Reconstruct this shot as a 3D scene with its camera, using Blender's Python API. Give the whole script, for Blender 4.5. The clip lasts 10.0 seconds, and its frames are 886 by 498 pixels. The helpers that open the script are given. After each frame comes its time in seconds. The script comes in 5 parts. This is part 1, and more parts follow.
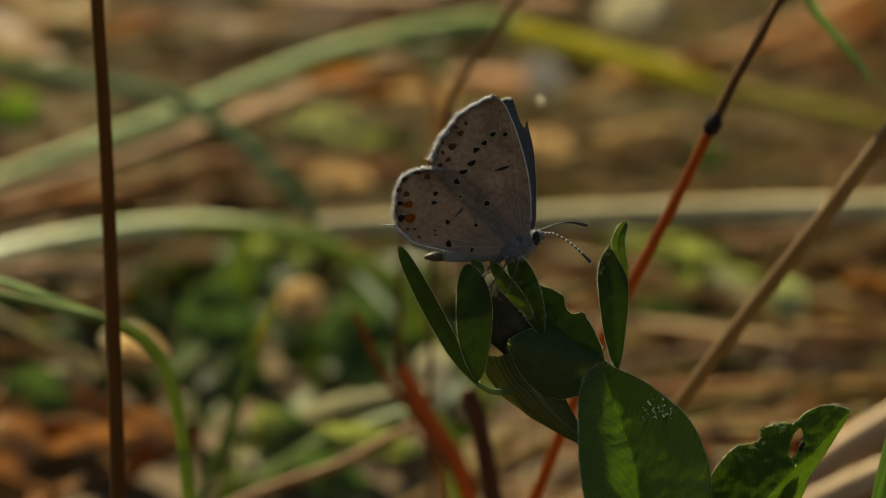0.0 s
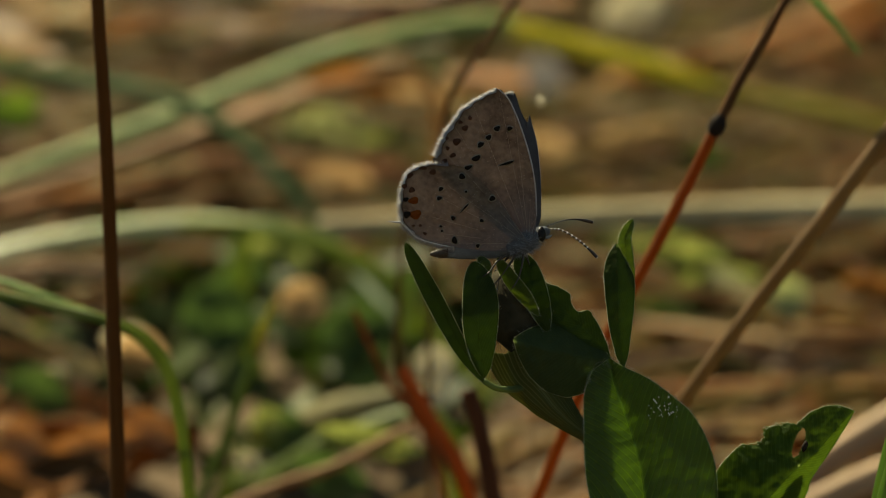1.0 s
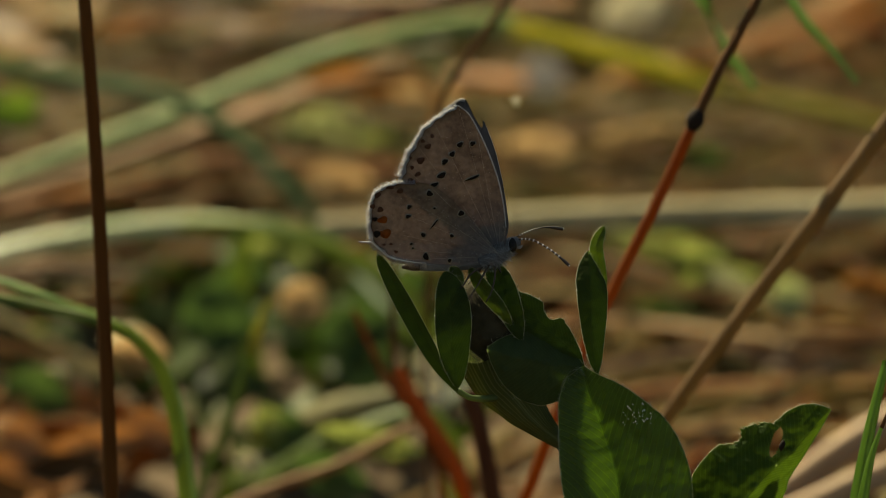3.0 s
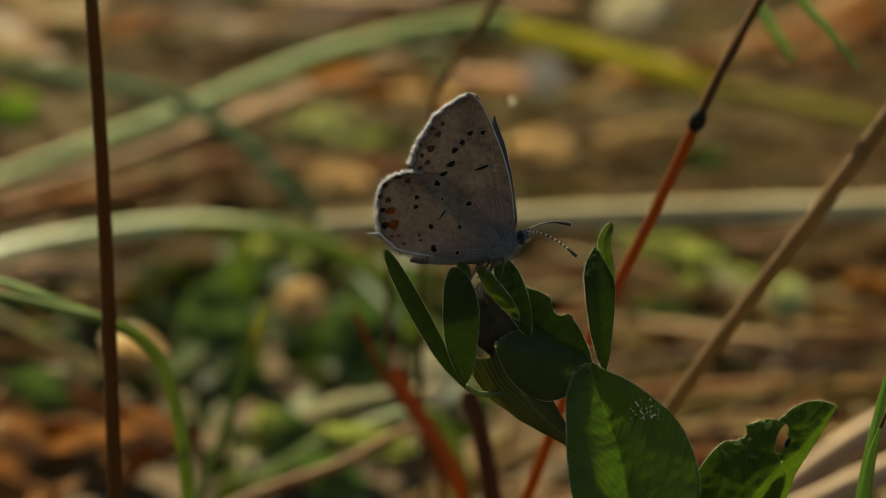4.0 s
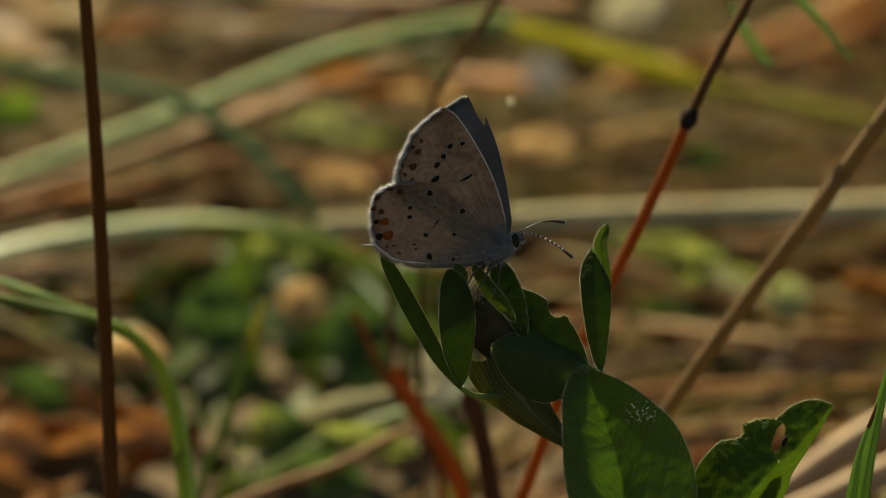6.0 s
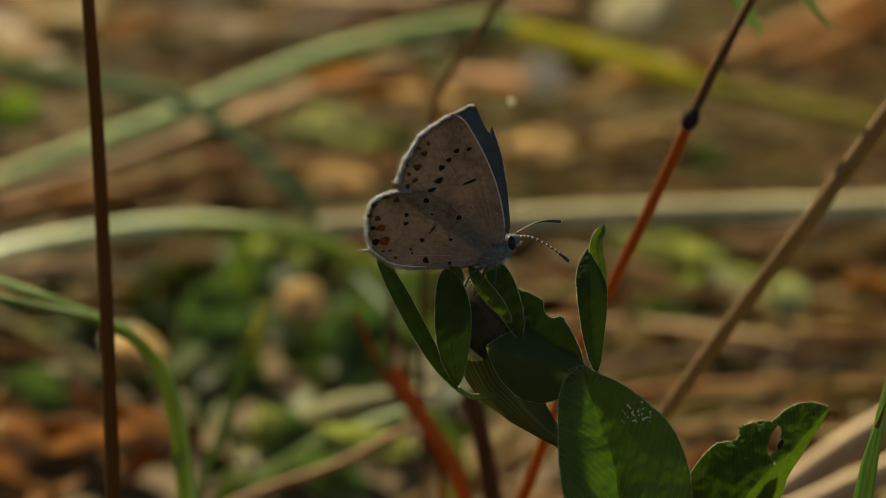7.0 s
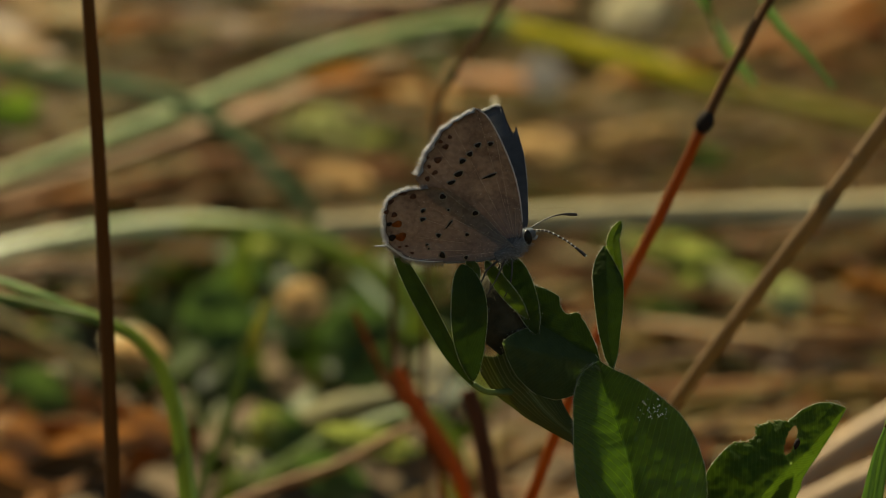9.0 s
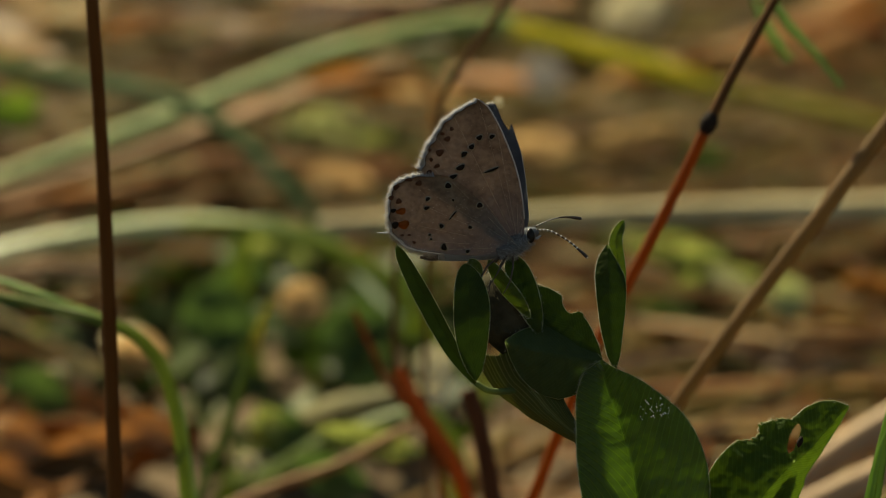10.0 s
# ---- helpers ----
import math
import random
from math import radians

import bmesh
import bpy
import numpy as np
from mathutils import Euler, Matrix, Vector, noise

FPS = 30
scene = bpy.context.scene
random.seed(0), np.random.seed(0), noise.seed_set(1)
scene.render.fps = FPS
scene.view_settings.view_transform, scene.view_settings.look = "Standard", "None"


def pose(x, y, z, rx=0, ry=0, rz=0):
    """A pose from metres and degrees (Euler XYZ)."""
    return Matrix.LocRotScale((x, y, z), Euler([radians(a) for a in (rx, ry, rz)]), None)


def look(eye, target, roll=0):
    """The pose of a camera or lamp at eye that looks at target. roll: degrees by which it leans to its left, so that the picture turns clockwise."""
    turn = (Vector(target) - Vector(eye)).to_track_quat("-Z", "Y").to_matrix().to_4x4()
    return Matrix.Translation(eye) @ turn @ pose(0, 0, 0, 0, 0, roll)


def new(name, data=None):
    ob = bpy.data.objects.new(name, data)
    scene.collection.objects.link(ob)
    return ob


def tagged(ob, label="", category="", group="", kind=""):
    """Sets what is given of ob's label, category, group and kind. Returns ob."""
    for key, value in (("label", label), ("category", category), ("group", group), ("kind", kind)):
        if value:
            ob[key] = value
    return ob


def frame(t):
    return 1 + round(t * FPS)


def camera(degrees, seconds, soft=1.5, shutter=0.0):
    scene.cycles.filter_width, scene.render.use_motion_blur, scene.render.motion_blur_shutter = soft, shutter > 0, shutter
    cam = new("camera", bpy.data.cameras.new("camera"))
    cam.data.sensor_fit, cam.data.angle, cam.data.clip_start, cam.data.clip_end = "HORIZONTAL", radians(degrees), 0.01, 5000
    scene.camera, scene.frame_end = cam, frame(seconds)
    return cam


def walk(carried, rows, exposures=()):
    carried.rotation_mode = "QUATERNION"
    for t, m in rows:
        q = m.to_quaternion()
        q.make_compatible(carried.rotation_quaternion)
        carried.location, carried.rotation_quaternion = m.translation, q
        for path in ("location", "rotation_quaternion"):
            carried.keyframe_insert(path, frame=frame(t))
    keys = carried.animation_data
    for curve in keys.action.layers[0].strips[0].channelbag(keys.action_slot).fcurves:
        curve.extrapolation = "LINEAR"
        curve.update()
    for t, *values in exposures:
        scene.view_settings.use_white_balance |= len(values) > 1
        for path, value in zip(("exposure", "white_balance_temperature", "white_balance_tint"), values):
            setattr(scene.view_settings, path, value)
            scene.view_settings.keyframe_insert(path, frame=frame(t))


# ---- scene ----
# ---------------------------------------------------------------- camera
MM = 0.001
TILT = 16.0                      # degrees by which the camera looks down
EYE = (0.0, 0.0, 0.170)
REACH = 0.314                    # distance to the butterfly
cam = camera(14.2, 10.0, 0.95)
cam.data.dof.use_dof = True
cam.data.dof.focus_distance = REACH
cam.data.dof.aperture_fstop = 27.0
STAND = pose(*EYE, 90 - TILT, 0, 0)
walk(cam, [(0.0, STAND), (10.0, STAND)], [(0.0, 1.15, 8420, -5), (10.0, 1.15, 8420, -5)])

# leaning frame at the butterfly: x across, y away, z up (tilted by TILT)
SUBJECT = pose(0, REACH * math.cos(radians(TILT)), EYE[2] - REACH * math.sin(radians(TILT)), -TILT)

# ---------------------------------------------------------------- light
SUN_TO = Vector((-0.40, 0.62, 0.68)).normalized()
world = bpy.data.worlds.new("sky")
scene.world = world
world.use_nodes = True
wn = world.node_tree.nodes
sky = wn.new("ShaderNodeTexSky")
sky.sky_type = "NISHITA"
sky.sun_disc = False
sky.sun_elevation = math.asin(SUN_TO.z)
sky.sun_rotation = math.atan2(SUN_TO.x, SUN_TO.y)
world.node_tree.links.new(sky.outputs[0], wn["Background"].inputs[0])
wn["Background"].inputs[1].default_value = 0.055
sun_data = bpy.data.lights.new("sun", "SUN")
sun_data.energy = 5.0
sun_data.angle = radians(0.5)
sun_data.color = (1.0, 0.91, 0.77)
sun = new("sun", sun_data)
sun.matrix_world = look(SUN_TO * 5, (0, 0, 0))


# ---------------------------------------------------------------- materials
def material(name, colours, grain=400.0, rough=0.6, glow=0.0, through_col=None, bump=0.25, stretch=(1, 1, 1),
             island=False, obj_vary=0.0, gloss=0.3, veins=0.0, vein_col=None, sheen=0.0, along=False, vein_show=0.28, basal=None, swing=(0.72, 1.22)):
    """Grainy surface from two noises; glow: share of light that passes through it; veins: side veins of a leaf along its UVs."""
    m = bpy.data.materials.new(name)
    m.use_nodes = True
    nt = m.node_tree
    n, l = nt.nodes, nt.links
    bs = n["Principled BSDF"]
    out = n["Material Output"]
    tc = n.new("ShaderNodeTexCoord")
    mp = n.new("ShaderNodeMapping")
    mp.inputs["Scale"].default_value = stretch
    l.new(tc.outputs["Object"], mp.inputs[0])
    fine = n.new("ShaderNodeTexNoise")
    fine.inputs["Scale"].default_value = grain
    fine.inputs["Detail"].default_value = 5
    l.new(mp.outputs[0], fine.inputs[0])
    broad = n.new("ShaderNodeTexNoise")
    broad.inputs["Scale"].default_value = grain / 7
    broad.inputs["Detail"].default_value = 3
    l.new(mp.outputs[0], broad.inputs[0])
    mixv = n.new("ShaderNodeMath")
    mixv.operation = "MULTIPLY_ADD"
    l.new(broad.outputs[0], mixv.inputs[0])
    mixv.inputs[1].default_value = 0.55
    half = n.new("ShaderNodeMath")
    half.operation = "MULTIPLY"
    half.inputs[1].default_value = 0.45
    l.new(fine.outputs[0], half.inputs[0])
    l.new(half.outputs[0], mixv.inputs[2])
    fac = mixv.outputs[0]
    if island:
        geo = n.new("ShaderNodeNewGeometry")
        add = n.new("ShaderNodeMath")
        add.operation = "MULTIPLY_ADD"
        add.inputs[1].default_value = 0.25
        l.new(fac, add.inputs[0])
        sub = n.new("ShaderNodeMath")
        sub.operation = "MULTIPLY_ADD"
        sub.inputs[1].default_value = 0.9
        sub.inputs[2].default_value = -0.08
        l.new(geo.outputs["Random Per Island"], sub.inputs[0])
        l.new(sub.outputs[0], add.inputs[2])
        fac = add.outputs[0]
    ramp = n.new("ShaderNodeValToRGB")
    els = ramp.color_ramp.elements
    lo, hi = (0.0, 1.0) if island else (0.3, 0.7)
    for i, c in enumerate(colours):
        p = lo + (hi - lo) * i / max(1, len(colours) - 1)
        e = els[i] if i < 2 else els.new(p)
        e.position = p
        e.color = (*c, 1)
    if len(colours) > 2:
        for i, c in enumerate(colours):
            els[i].position = lo + (hi - lo) * i / (len(colours) - 1)
            els[i].color = (*c, 1)
    l.new(fac, ramp.inputs[0])
    col = ramp.outputs[0]
    if obj_vary:
        oi = n.new("ShaderNodeObjectInfo")
        hsv = n.new("ShaderNodeHueSaturation")
        mr = n.new("ShaderNodeMapRange")
        mr.inputs[3].default_value = 1 - obj_vary
        mr.inputs[4].default_value = 1 + obj_vary
        l.new(oi.outputs["Random"], mr.inputs[0])
        l.new(mr.outputs[0], hsv.inputs["Value"])
        l.new(col, hsv.inputs["Color"])
        col = hsv.outputs[0]
    if basal:
        far = n.new("ShaderNodeVectorMath")
        far.operation = "LENGTH"
        l.new(tc.outputs["Object"], far.inputs[0])
        near = n.new("ShaderNodeMapRange")
        near.inputs[1].default_value = 0.0015
        near.inputs[2].default_value = 0.0065
        near.inputs[3].default_value = 0.75
        near.inputs[4].default_value = 0.0
        l.new(far.outputs["Value"], near.inputs[0])
        sep = n.new("ShaderNodeSeparateXYZ")
        l.new(tc.outputs["Object"], sep.inputs[0])
        inner = n.new("ShaderNodeMapRange")
        inner.inputs[1].default_value = -0.0002
        inner.inputs[2].default_value = 0.0022
        inner.inputs[3].default_value = 0.6
        inner.inputs[4].default_value = 0.0
        l.new(sep.outputs[2], inner.inputs[0])
        most = n.new("ShaderNodeMath")
        most.operation = "MAXIMUM"
        l.new(near.outputs[0], most.inputs[0])
        l.new(inner.outputs[0], most.inputs[1])
        dust = n.new("ShaderNodeMix")
        dust.data_type = "RGBA"
        l.new(most.outputs[0], dust.inputs[0])
        l.new(col, dust.inputs[6])
        dust.inputs[7].default_value = (*basal, 1)
        col = dust.outputs[2]
    height = fine.outputs[0]
    if veins:
        uv = n.new("ShaderNodeUVMap")
        sp = n.new("ShaderNodeSeparateXYZ")
        l.new(uv.outputs[0], sp.inputs[0])
        a = n.new("ShaderNodeMath")
        a.operation = "SUBTRACT"
        a.inputs[1].default_value = 0.5
        l.new(sp.outputs[0], a.inputs[0])
        b = n.new("ShaderNodeMath")
        b.operation = "ABSOLUTE"
        l.new(a.outputs[0], b.inputs[0])
        c = n.new("ShaderNodeMath")
        c.operation = "MULTIPLY_ADD"
        c.inputs[1].default_value = veins if along else -veins * 0.62
        l.new(b.outputs[0], c.inputs[0])
        d = n.new("ShaderNodeMath")
        d.operation = "MULTIPLY"
        d.inputs[1].default_value = 0.0 if along else veins
        l.new(sp.outputs[1], d.inputs[0])
        wob = n.new("ShaderNodeMath")
        wob.operation = "MULTIPLY_ADD"
        wob.inputs[1].default_value = 0.7
        l.new(broad.outputs[0], wob.inputs[0])
        l.new(d.outputs[0], wob.inputs[2])
        l.new(wob.outputs[0], c.inputs[2])
        pp = n.new("ShaderNodeMath")
        pp.operation = "PINGPONG"
        pp.inputs[1].default_value = 0.5
        l.new(c.outputs[0], pp.inputs[0])
        mr2 = n.new("ShaderNodeMapRange")
        mr2.inputs[1].default_value = 0.02
        mr2.inputs[2].default_value = 0.16
        mr2.inputs[3].default_value = 1.0
        mr2.inputs[4].default_value = 0.0
        l.new(pp.outputs[0], mr2.inputs[0])
        rib = n.new("ShaderNodeMapRange")
        rib.inputs[1].default_value = 0.006
        rib.inputs[2].default_value = 0.022
        rib.inputs[3].default_value = 1.0
        rib.inputs[4].default_value = 0.0
        l.new(b.outputs[0], rib.inputs[0])
        mx = n.new("ShaderNodeMath")
        mx.operation = "MAXIMUM"
        l.new(mr2.outputs[0], mx.inputs[0])
        l.new(rib.outputs[0], mx.inputs[1])
        dim = n.new("ShaderNodeMath")
        dim.operation = "MULTIPLY"
        dim.inputs[1].default_value = vein_show
        l.new(mx.outputs[0], dim.inputs[0])
        mixc = n.new("ShaderNodeMix")
        mixc.data_type = "RGBA"
        l.new(dim.outputs[0], mixc.inputs[0])
        l.new(col, mixc.inputs[6])
        mixc.inputs[7].default_value = (*(vein_col or (0.2, 0.3, 0.08)), 1)
        col = mixc.outputs[2]
        hh = n.new("ShaderNodeMath")
        hh.operation = "MULTIPLY_ADD"
        hh.inputs[1].default_value = -0.8
        l.new(mx.outputs[0], hh.inputs[0])
        l.new(fine.outputs[0], hh.inputs[2])
        height = hh.outputs[0]
    l.new(col, bs.inputs["Base Color"])
    bs.inputs["Roughness"].default_value = rough
    bs.inputs["Specular IOR Level"].default_value = gloss
    if sheen:
        bs.inputs["Sheen Weight"].default_value = sheen
    bp = n.new("ShaderNodeBump")
    bp.inputs["Strength"].default_value = bump
    bp.inputs["Distance"].default_value = 0.0002
    l.new(height, bp.inputs["Height"])
    l.new(bp.outputs[0], bs.inputs["Normal"])
    if glow:
        tr = n.new("ShaderNodeBsdfTranslucent")
        mul = n.new("ShaderNodeMix")
        mul.data_type = "RGBA"
        if island:
            mul.blend_type = "MULTIPLY"
            mul.inputs[0].default_value = 1.0
            l.new(col, mul.inputs[6])
            mul.inputs[7].default_value = (*through_col, 1)
        else:
            l.new(fac, mul.inputs[0])
            mul.inputs[6].default_value = (*(c * swing[0] for c in through_col), 1)
            mul.inputs[7].default_value = (*(min(1.0, c * swing[1]) for c in through_col), 1)
        lit = mul.outputs[2]
        if veins:
            bright = n.new("ShaderNodeMix")
            bright.data_type = "RGBA"
            l.new(dim.outputs[0], bright.inputs[0])
            l.new(lit, bright.inputs[6])
            bright.inputs[7].default_value = (*(min(1.0, c * 1.5) for c in through_col), 1)
            lit = bright.outputs[2]
        l.new(lit, tr.inputs[0])
        ms = n.new("ShaderNodeMixShader")
        ms.inputs[0].default_value = glow
        l.new(bs.outputs[0], ms.inputs[1])
        l.new(tr.outputs[0], ms.inputs[2])
        l.new(ms.outputs[0], out.inputs[0])
    return m


LONG = (1, 1, 0.12)              # grain drawn out along upright things
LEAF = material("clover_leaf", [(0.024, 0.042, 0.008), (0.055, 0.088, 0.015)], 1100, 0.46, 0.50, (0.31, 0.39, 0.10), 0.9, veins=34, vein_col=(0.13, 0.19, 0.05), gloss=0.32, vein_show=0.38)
LEAF_BIG = material("clover_leaf_broad", [(0.024, 0.042, 0.010), (0.055, 0.088, 0.018)], 700, 0.5, 0.50, (0.28, 0.40, 0.10), 1.0, veins=22, vein_col=(0.13, 0.19, 0.05), gloss=0.32, vein_show=0.6, swing=(0.62, 1.3))
LEAF_FOLD = material("clover_leaf_folded", [(0.022, 0.042, 0.009), (0.048, 0.082, 0.016)], 900, 0.55, 0.48, (0.27, 0.36, 0.10), 0.5, veins=34, vein_col=(0.10, 0.16, 0.05), gloss=0.05, vein_show=0.25, swing=(0.7, 1.25))
# two darker copies of LEAF: shade on the leaflets is put into their colour
LEAF_SHADE = material("clover_leaf_shade", [(0.022, 0.034, 0.011), (0.046, 0.066, 0.018)], 1100, 0.75, 0.40, (0.135, 0.195, 0.05), 0.5, veins=24, vein_col=(0.08, 0.12, 0.04), gloss=0.04, vein_show=0.22)
LEAF_OVAL = material("clover_leaf_oval", [(0.028, 0.042, 0.016), (0.055, 0.078, 0.028)], 1300, 0.55, 0.40, (0.17, 0.23, 0.07), 0.5, veins=24, vein_col=(0.08, 0.12, 0.04), gloss=0.14, vein_show=0.10)
# rim light on the leaf edges is put into this pale colour
RIM_LIGHT = material("leaf_rim_light", [(0.20, 0.23, 0.10), (0.34, 0.37, 0.19)], 3000, 0.4, 0.45, (0.85, 0.9, 0.55), 0.0)
HAIR = material("pale_hair", [(0.45, 0.45, 0.38), (0.62, 0.61, 0.55)], 3000, 0.4, 0.3, (0.8, 0.8, 0.75), 0.0)
CLOVER_STEM = material("clover_stalk", [(0.040, 0.066, 0.020), (0.08, 0.115, 0.035)], 1200, 0.6, 0.3, (0.36, 0.42, 0.16), 0.3, LONG)
BRACT = material("clover_bract", [(0.045, 0.052, 0.015), (0.085, 0.092, 0.028)], 1500, 0.8, 0.42, (0.20, 0.215, 0.075), 0.5, veins=18, vein_col=(0.30, 0.31, 0.15), along=True, vein_show=0.45, gloss=0.04)
CALYX = material("calyx", [(0.022, 0.020, 0.013), (0.055, 0.048, 0.032)], 1500, 0.9, 0.0, None, 0.8, gloss=0.04)
STEM_BROWN = material("brown_stem", [(0.034, 0.015, 0.004), (0.072, 0.033, 0.009)], 900, 0.6, 0.25, (0.34, 0.18, 0.06), 0.5, LONG, gloss=0.08)
STEM_RED = material("red_stem", [(0.115, 0.028, 0.006), (0.20, 0.058, 0.012)], 900, 0.5, 0.4, (0.42, 0.155, 0.05), 0.3, LONG, gloss=0.12)
STEM_TOP = material("dark_stem_top", [(0.048, 0.021, 0.009), (0.100, 0.046, 0.018)], 900, 0.7, 0.0, None, 0.4, LONG, gloss=0.05)
KNOT = material("dark_knot", [(0.010, 0.007, 0.006), (0.024, 0.017, 0.014)], 1500, 0.8, 0.0, None, 0.5, gloss=0.05)
STEM_GREY = material("grey_straw_stem", [(0.075, 0.041, 0.018), (0.15, 0.086, 0.040)], 700, 0.6, 0.25, (0.5, 0.37, 0.2), 0.5, LONG, gloss=0.12)
STEM_DARK = material("dark_stem", [(0.055, 0.024, 0.010), (0.10, 0.048, 0.018)], 700, 0.7, 0.0, None, 0.4, LONG, gloss=0.05)
STEM_PURPLE = material("purple_stem", [(0.045, 0.016, 0.008), (0.095, 0.034, 0.015)], 900, 0.7, 0.0, None, 0.3, LONG, gloss=0.05)
GRASS_SOFT = material("soft_green_grass", [(0.10, 0.16, 0.055), (0.19, 0.26, 0.10)], 200, 0.45, 0.45, (0.55, 0.70, 0.32), 0.3, gloss=0.2)
SHEATH_RED = material("red_sheath", [(0.12, 0.030, 0.008), (0.24, 0.075, 0.018)], 300, 0.55, 0.4, (0.53, 0.19, 0.062), 0.3, gloss=0.15)
GRASS_FRESH = material("fresh_grass", [(0.055, 0.105, 0.018), (0.10, 0.17, 0.034)], 700, 0.42, 0.48, (0.64, 0.80, 0.25), 0.3)
GRASS_MID = material("mid_grass", [(0.045, 0.070, 0.014), (0.085, 0.115, 0.025)], 600, 0.5, 0.45, (0.42, 0.50, 0.15), 0.3, gloss=0.2)
GRASS_BLUE = material("bluish_grass", [(0.050, 0.088, 0.036), (0.09, 0.145, 0.062)], 400, 0.5, 0.45, (0.40, 0.56, 0.24), 0.3, gloss=0.2)
GRASS_DEEP = material("deep_green_grass", [(0.036, 0.070, 0.016), (0.075, 0.125, 0.030)], 700, 0.45, 0.45, (0.38, 0.54, 0.18), 0.3, gloss=0.25)
GRASS_DIM = material("dim_grass", [(0.035, 0.055, 0.014), (0.070, 0.10, 0.026)], 500, 0.5, 0.42, (0.27, 0.34, 0.13), 0.3, gloss=0.2)
GRASS_PALE = material("pale_grass", [(0.12, 0.17, 0.066), (0.30, 0.35, 0.165)], 700, 0.5, 0.45, (0.60, 0.70, 0.32), 0.3, gloss=0.1)
# whitish base colour puts the sun's sheen into the arching blade
GRASS_SHEEN = material("grass_sun_sheen", [(0.34, 0.39, 0.20), (0.66, 0.68, 0.47)], 600, 0.35, 0.40, (0.85, 0.90, 0.60), 0.3)
GRASS_YELLOW = material("yellowing_grass", [(0.15, 0.14, 0.022), (0.31, 0.28, 0.045)], 700, 0.45, 0.52, (0.84, 0.77, 0.22), 0.3, gloss=0.2)
GRASS_LIME = material("lime_grass", [(0.075, 0.105, 0.018), (0.13, 0.165, 0.034)], 300, 0.5, 0.45, (0.58, 0.66, 0.20), 0.3, gloss=0.15)
GRASS_DULL = material("dull_grass", [(0.11, 0.095, 0.025), (0.24, 0.205, 0.060)], 500, 0.55, 0.42, (0.66, 0.60, 0.22), 0.3, gloss=0.15)
STRAW_TAN = material("tan_straw", [(0.33, 0.19, 0.075), (0.47, 0.29, 0.13)], 200, 0.55, 0.35, (0.85, 0.65, 0.38), 0.4, gloss=0.2)
STRAW_PINK = material("pinkish_straw", [(0.24, 0.16, 0.10), (0.40, 0.28, 0.18)], 160, 0.55, 0.35, (0.72, 0.55, 0.38), 0.4, gloss=0.15)
STRAW_BROWN = material("brown_straw", [(0.16, 0.075, 0.028), (0.28, 0.15, 0.065)], 160, 0.55, 0.35, (0.62, 0.40, 0.20), 0.4, gloss=0.15)
STRAW_GREY = material("greyish_straw", [(0.23, 0.19, 0.10), (0.48, 0.41, 0.26)], 500, 0.5, 0.35, (0.60, 0.55, 0.40), 0.4, gloss=0.15)
GRASS_OLIVE = material("olive_grass", [(0.075, 0.078, 0.018), (0.16, 0.155, 0.038)], 600, 0.55, 0.45, (0.36, 0.37, 0.12), 0.3, gloss=0.12)
STRAW_DUSK = material("dusky_straw", [(0.12, 0.075, 0.046), (0.26, 0.175, 0.115)], 500, 0.6, 0.35, (0.42, 0.30, 0.20), 0.4, gloss=0.12)
STRAW_RUST = material("rusty_straw", [(0.15, 0.055, 0.016), (0.31, 0.135, 0.040)], 500, 0.6, 0.38, (0.58, 0.30, 0.10), 0.4, gloss=0.12)
THIN_GREY = material("thin_grey_leaf", [(0.36, 0.335, 0.31), (0.54, 0.51, 0.47)], 160, 0.6, 0.55, (0.66, 0.62, 0.57), 0.4, gloss=0.12)
STRAW_DIM = material("dim_straw", [(0.13, 0.12, 0.060), (0.24, 0.215, 0.11)], 400, 0.6, 0.35, (0.38, 0.36, 0.21), 0.4, gloss=0.1)
CREAM = material("cream_husk", [(0.50, 0.43, 0.30), (0.72, 0.64, 0.50)], 300, 0.5, 0.40, (0.95, 0.86, 0.66), 0.3)
LITTER = material("dry_litter", [(0.028, 0.015, 0.007), (0.13, 0.062, 0.022), (0.27, 0.155, 0.06), (0.15, 0.12, 0.032), (0.37, 0.25, 0.12), (0.23, 0.085, 0.022), (0.23, 0.205, 0.07), (0.13, 0.070, 0.030), (0.46, 0.34, 0.20)], 250, 0.45, 0.42, (2.05, 1.7, 1.18), 0.3, island=True, gloss=0.1)
STRANDS = material("dry_strands", [(0.022, 0.011, 0.005), (0.27, 0.115, 0.034), (0.17, 0.140, 0.036), (0.46, 0.32, 0.16), (0.24, 0.075, 0.018), (0.11, 0.115, 0.028), (0.036, 0.017, 0.007), (0.34, 0.26, 0.10), (0.56, 0.41, 0.27), (0.030, 0.016, 0.008), (0.22, 0.085, 0.024)], 250, 0.5, 0.42, (2.1, 1.62, 1.08), 0.3, island=True, gloss=0.1)
# darker, more olive copy of STRANDS without its bright tans
STRANDS_LOW = material("darker_olive_strands", [(0.020, 0.010, 0.005), (0.17, 0.078, 0.026), (0.13, 0.118, 0.030), (0.26, 0.175, 0.080), (0.15, 0.052, 0.014), (0.10, 0.108, 0.026), (0.034, 0.017, 0.007), (0.21, 0.175, 0.062), (0.34, 0.235, 0.135), (0.11, 0.112, 0.030), (0.14, 0.058, 0.018)], 250, 0.55, 0.42, (1.95, 1.56, 1.0), 0.3, island=True, gloss=0.1)
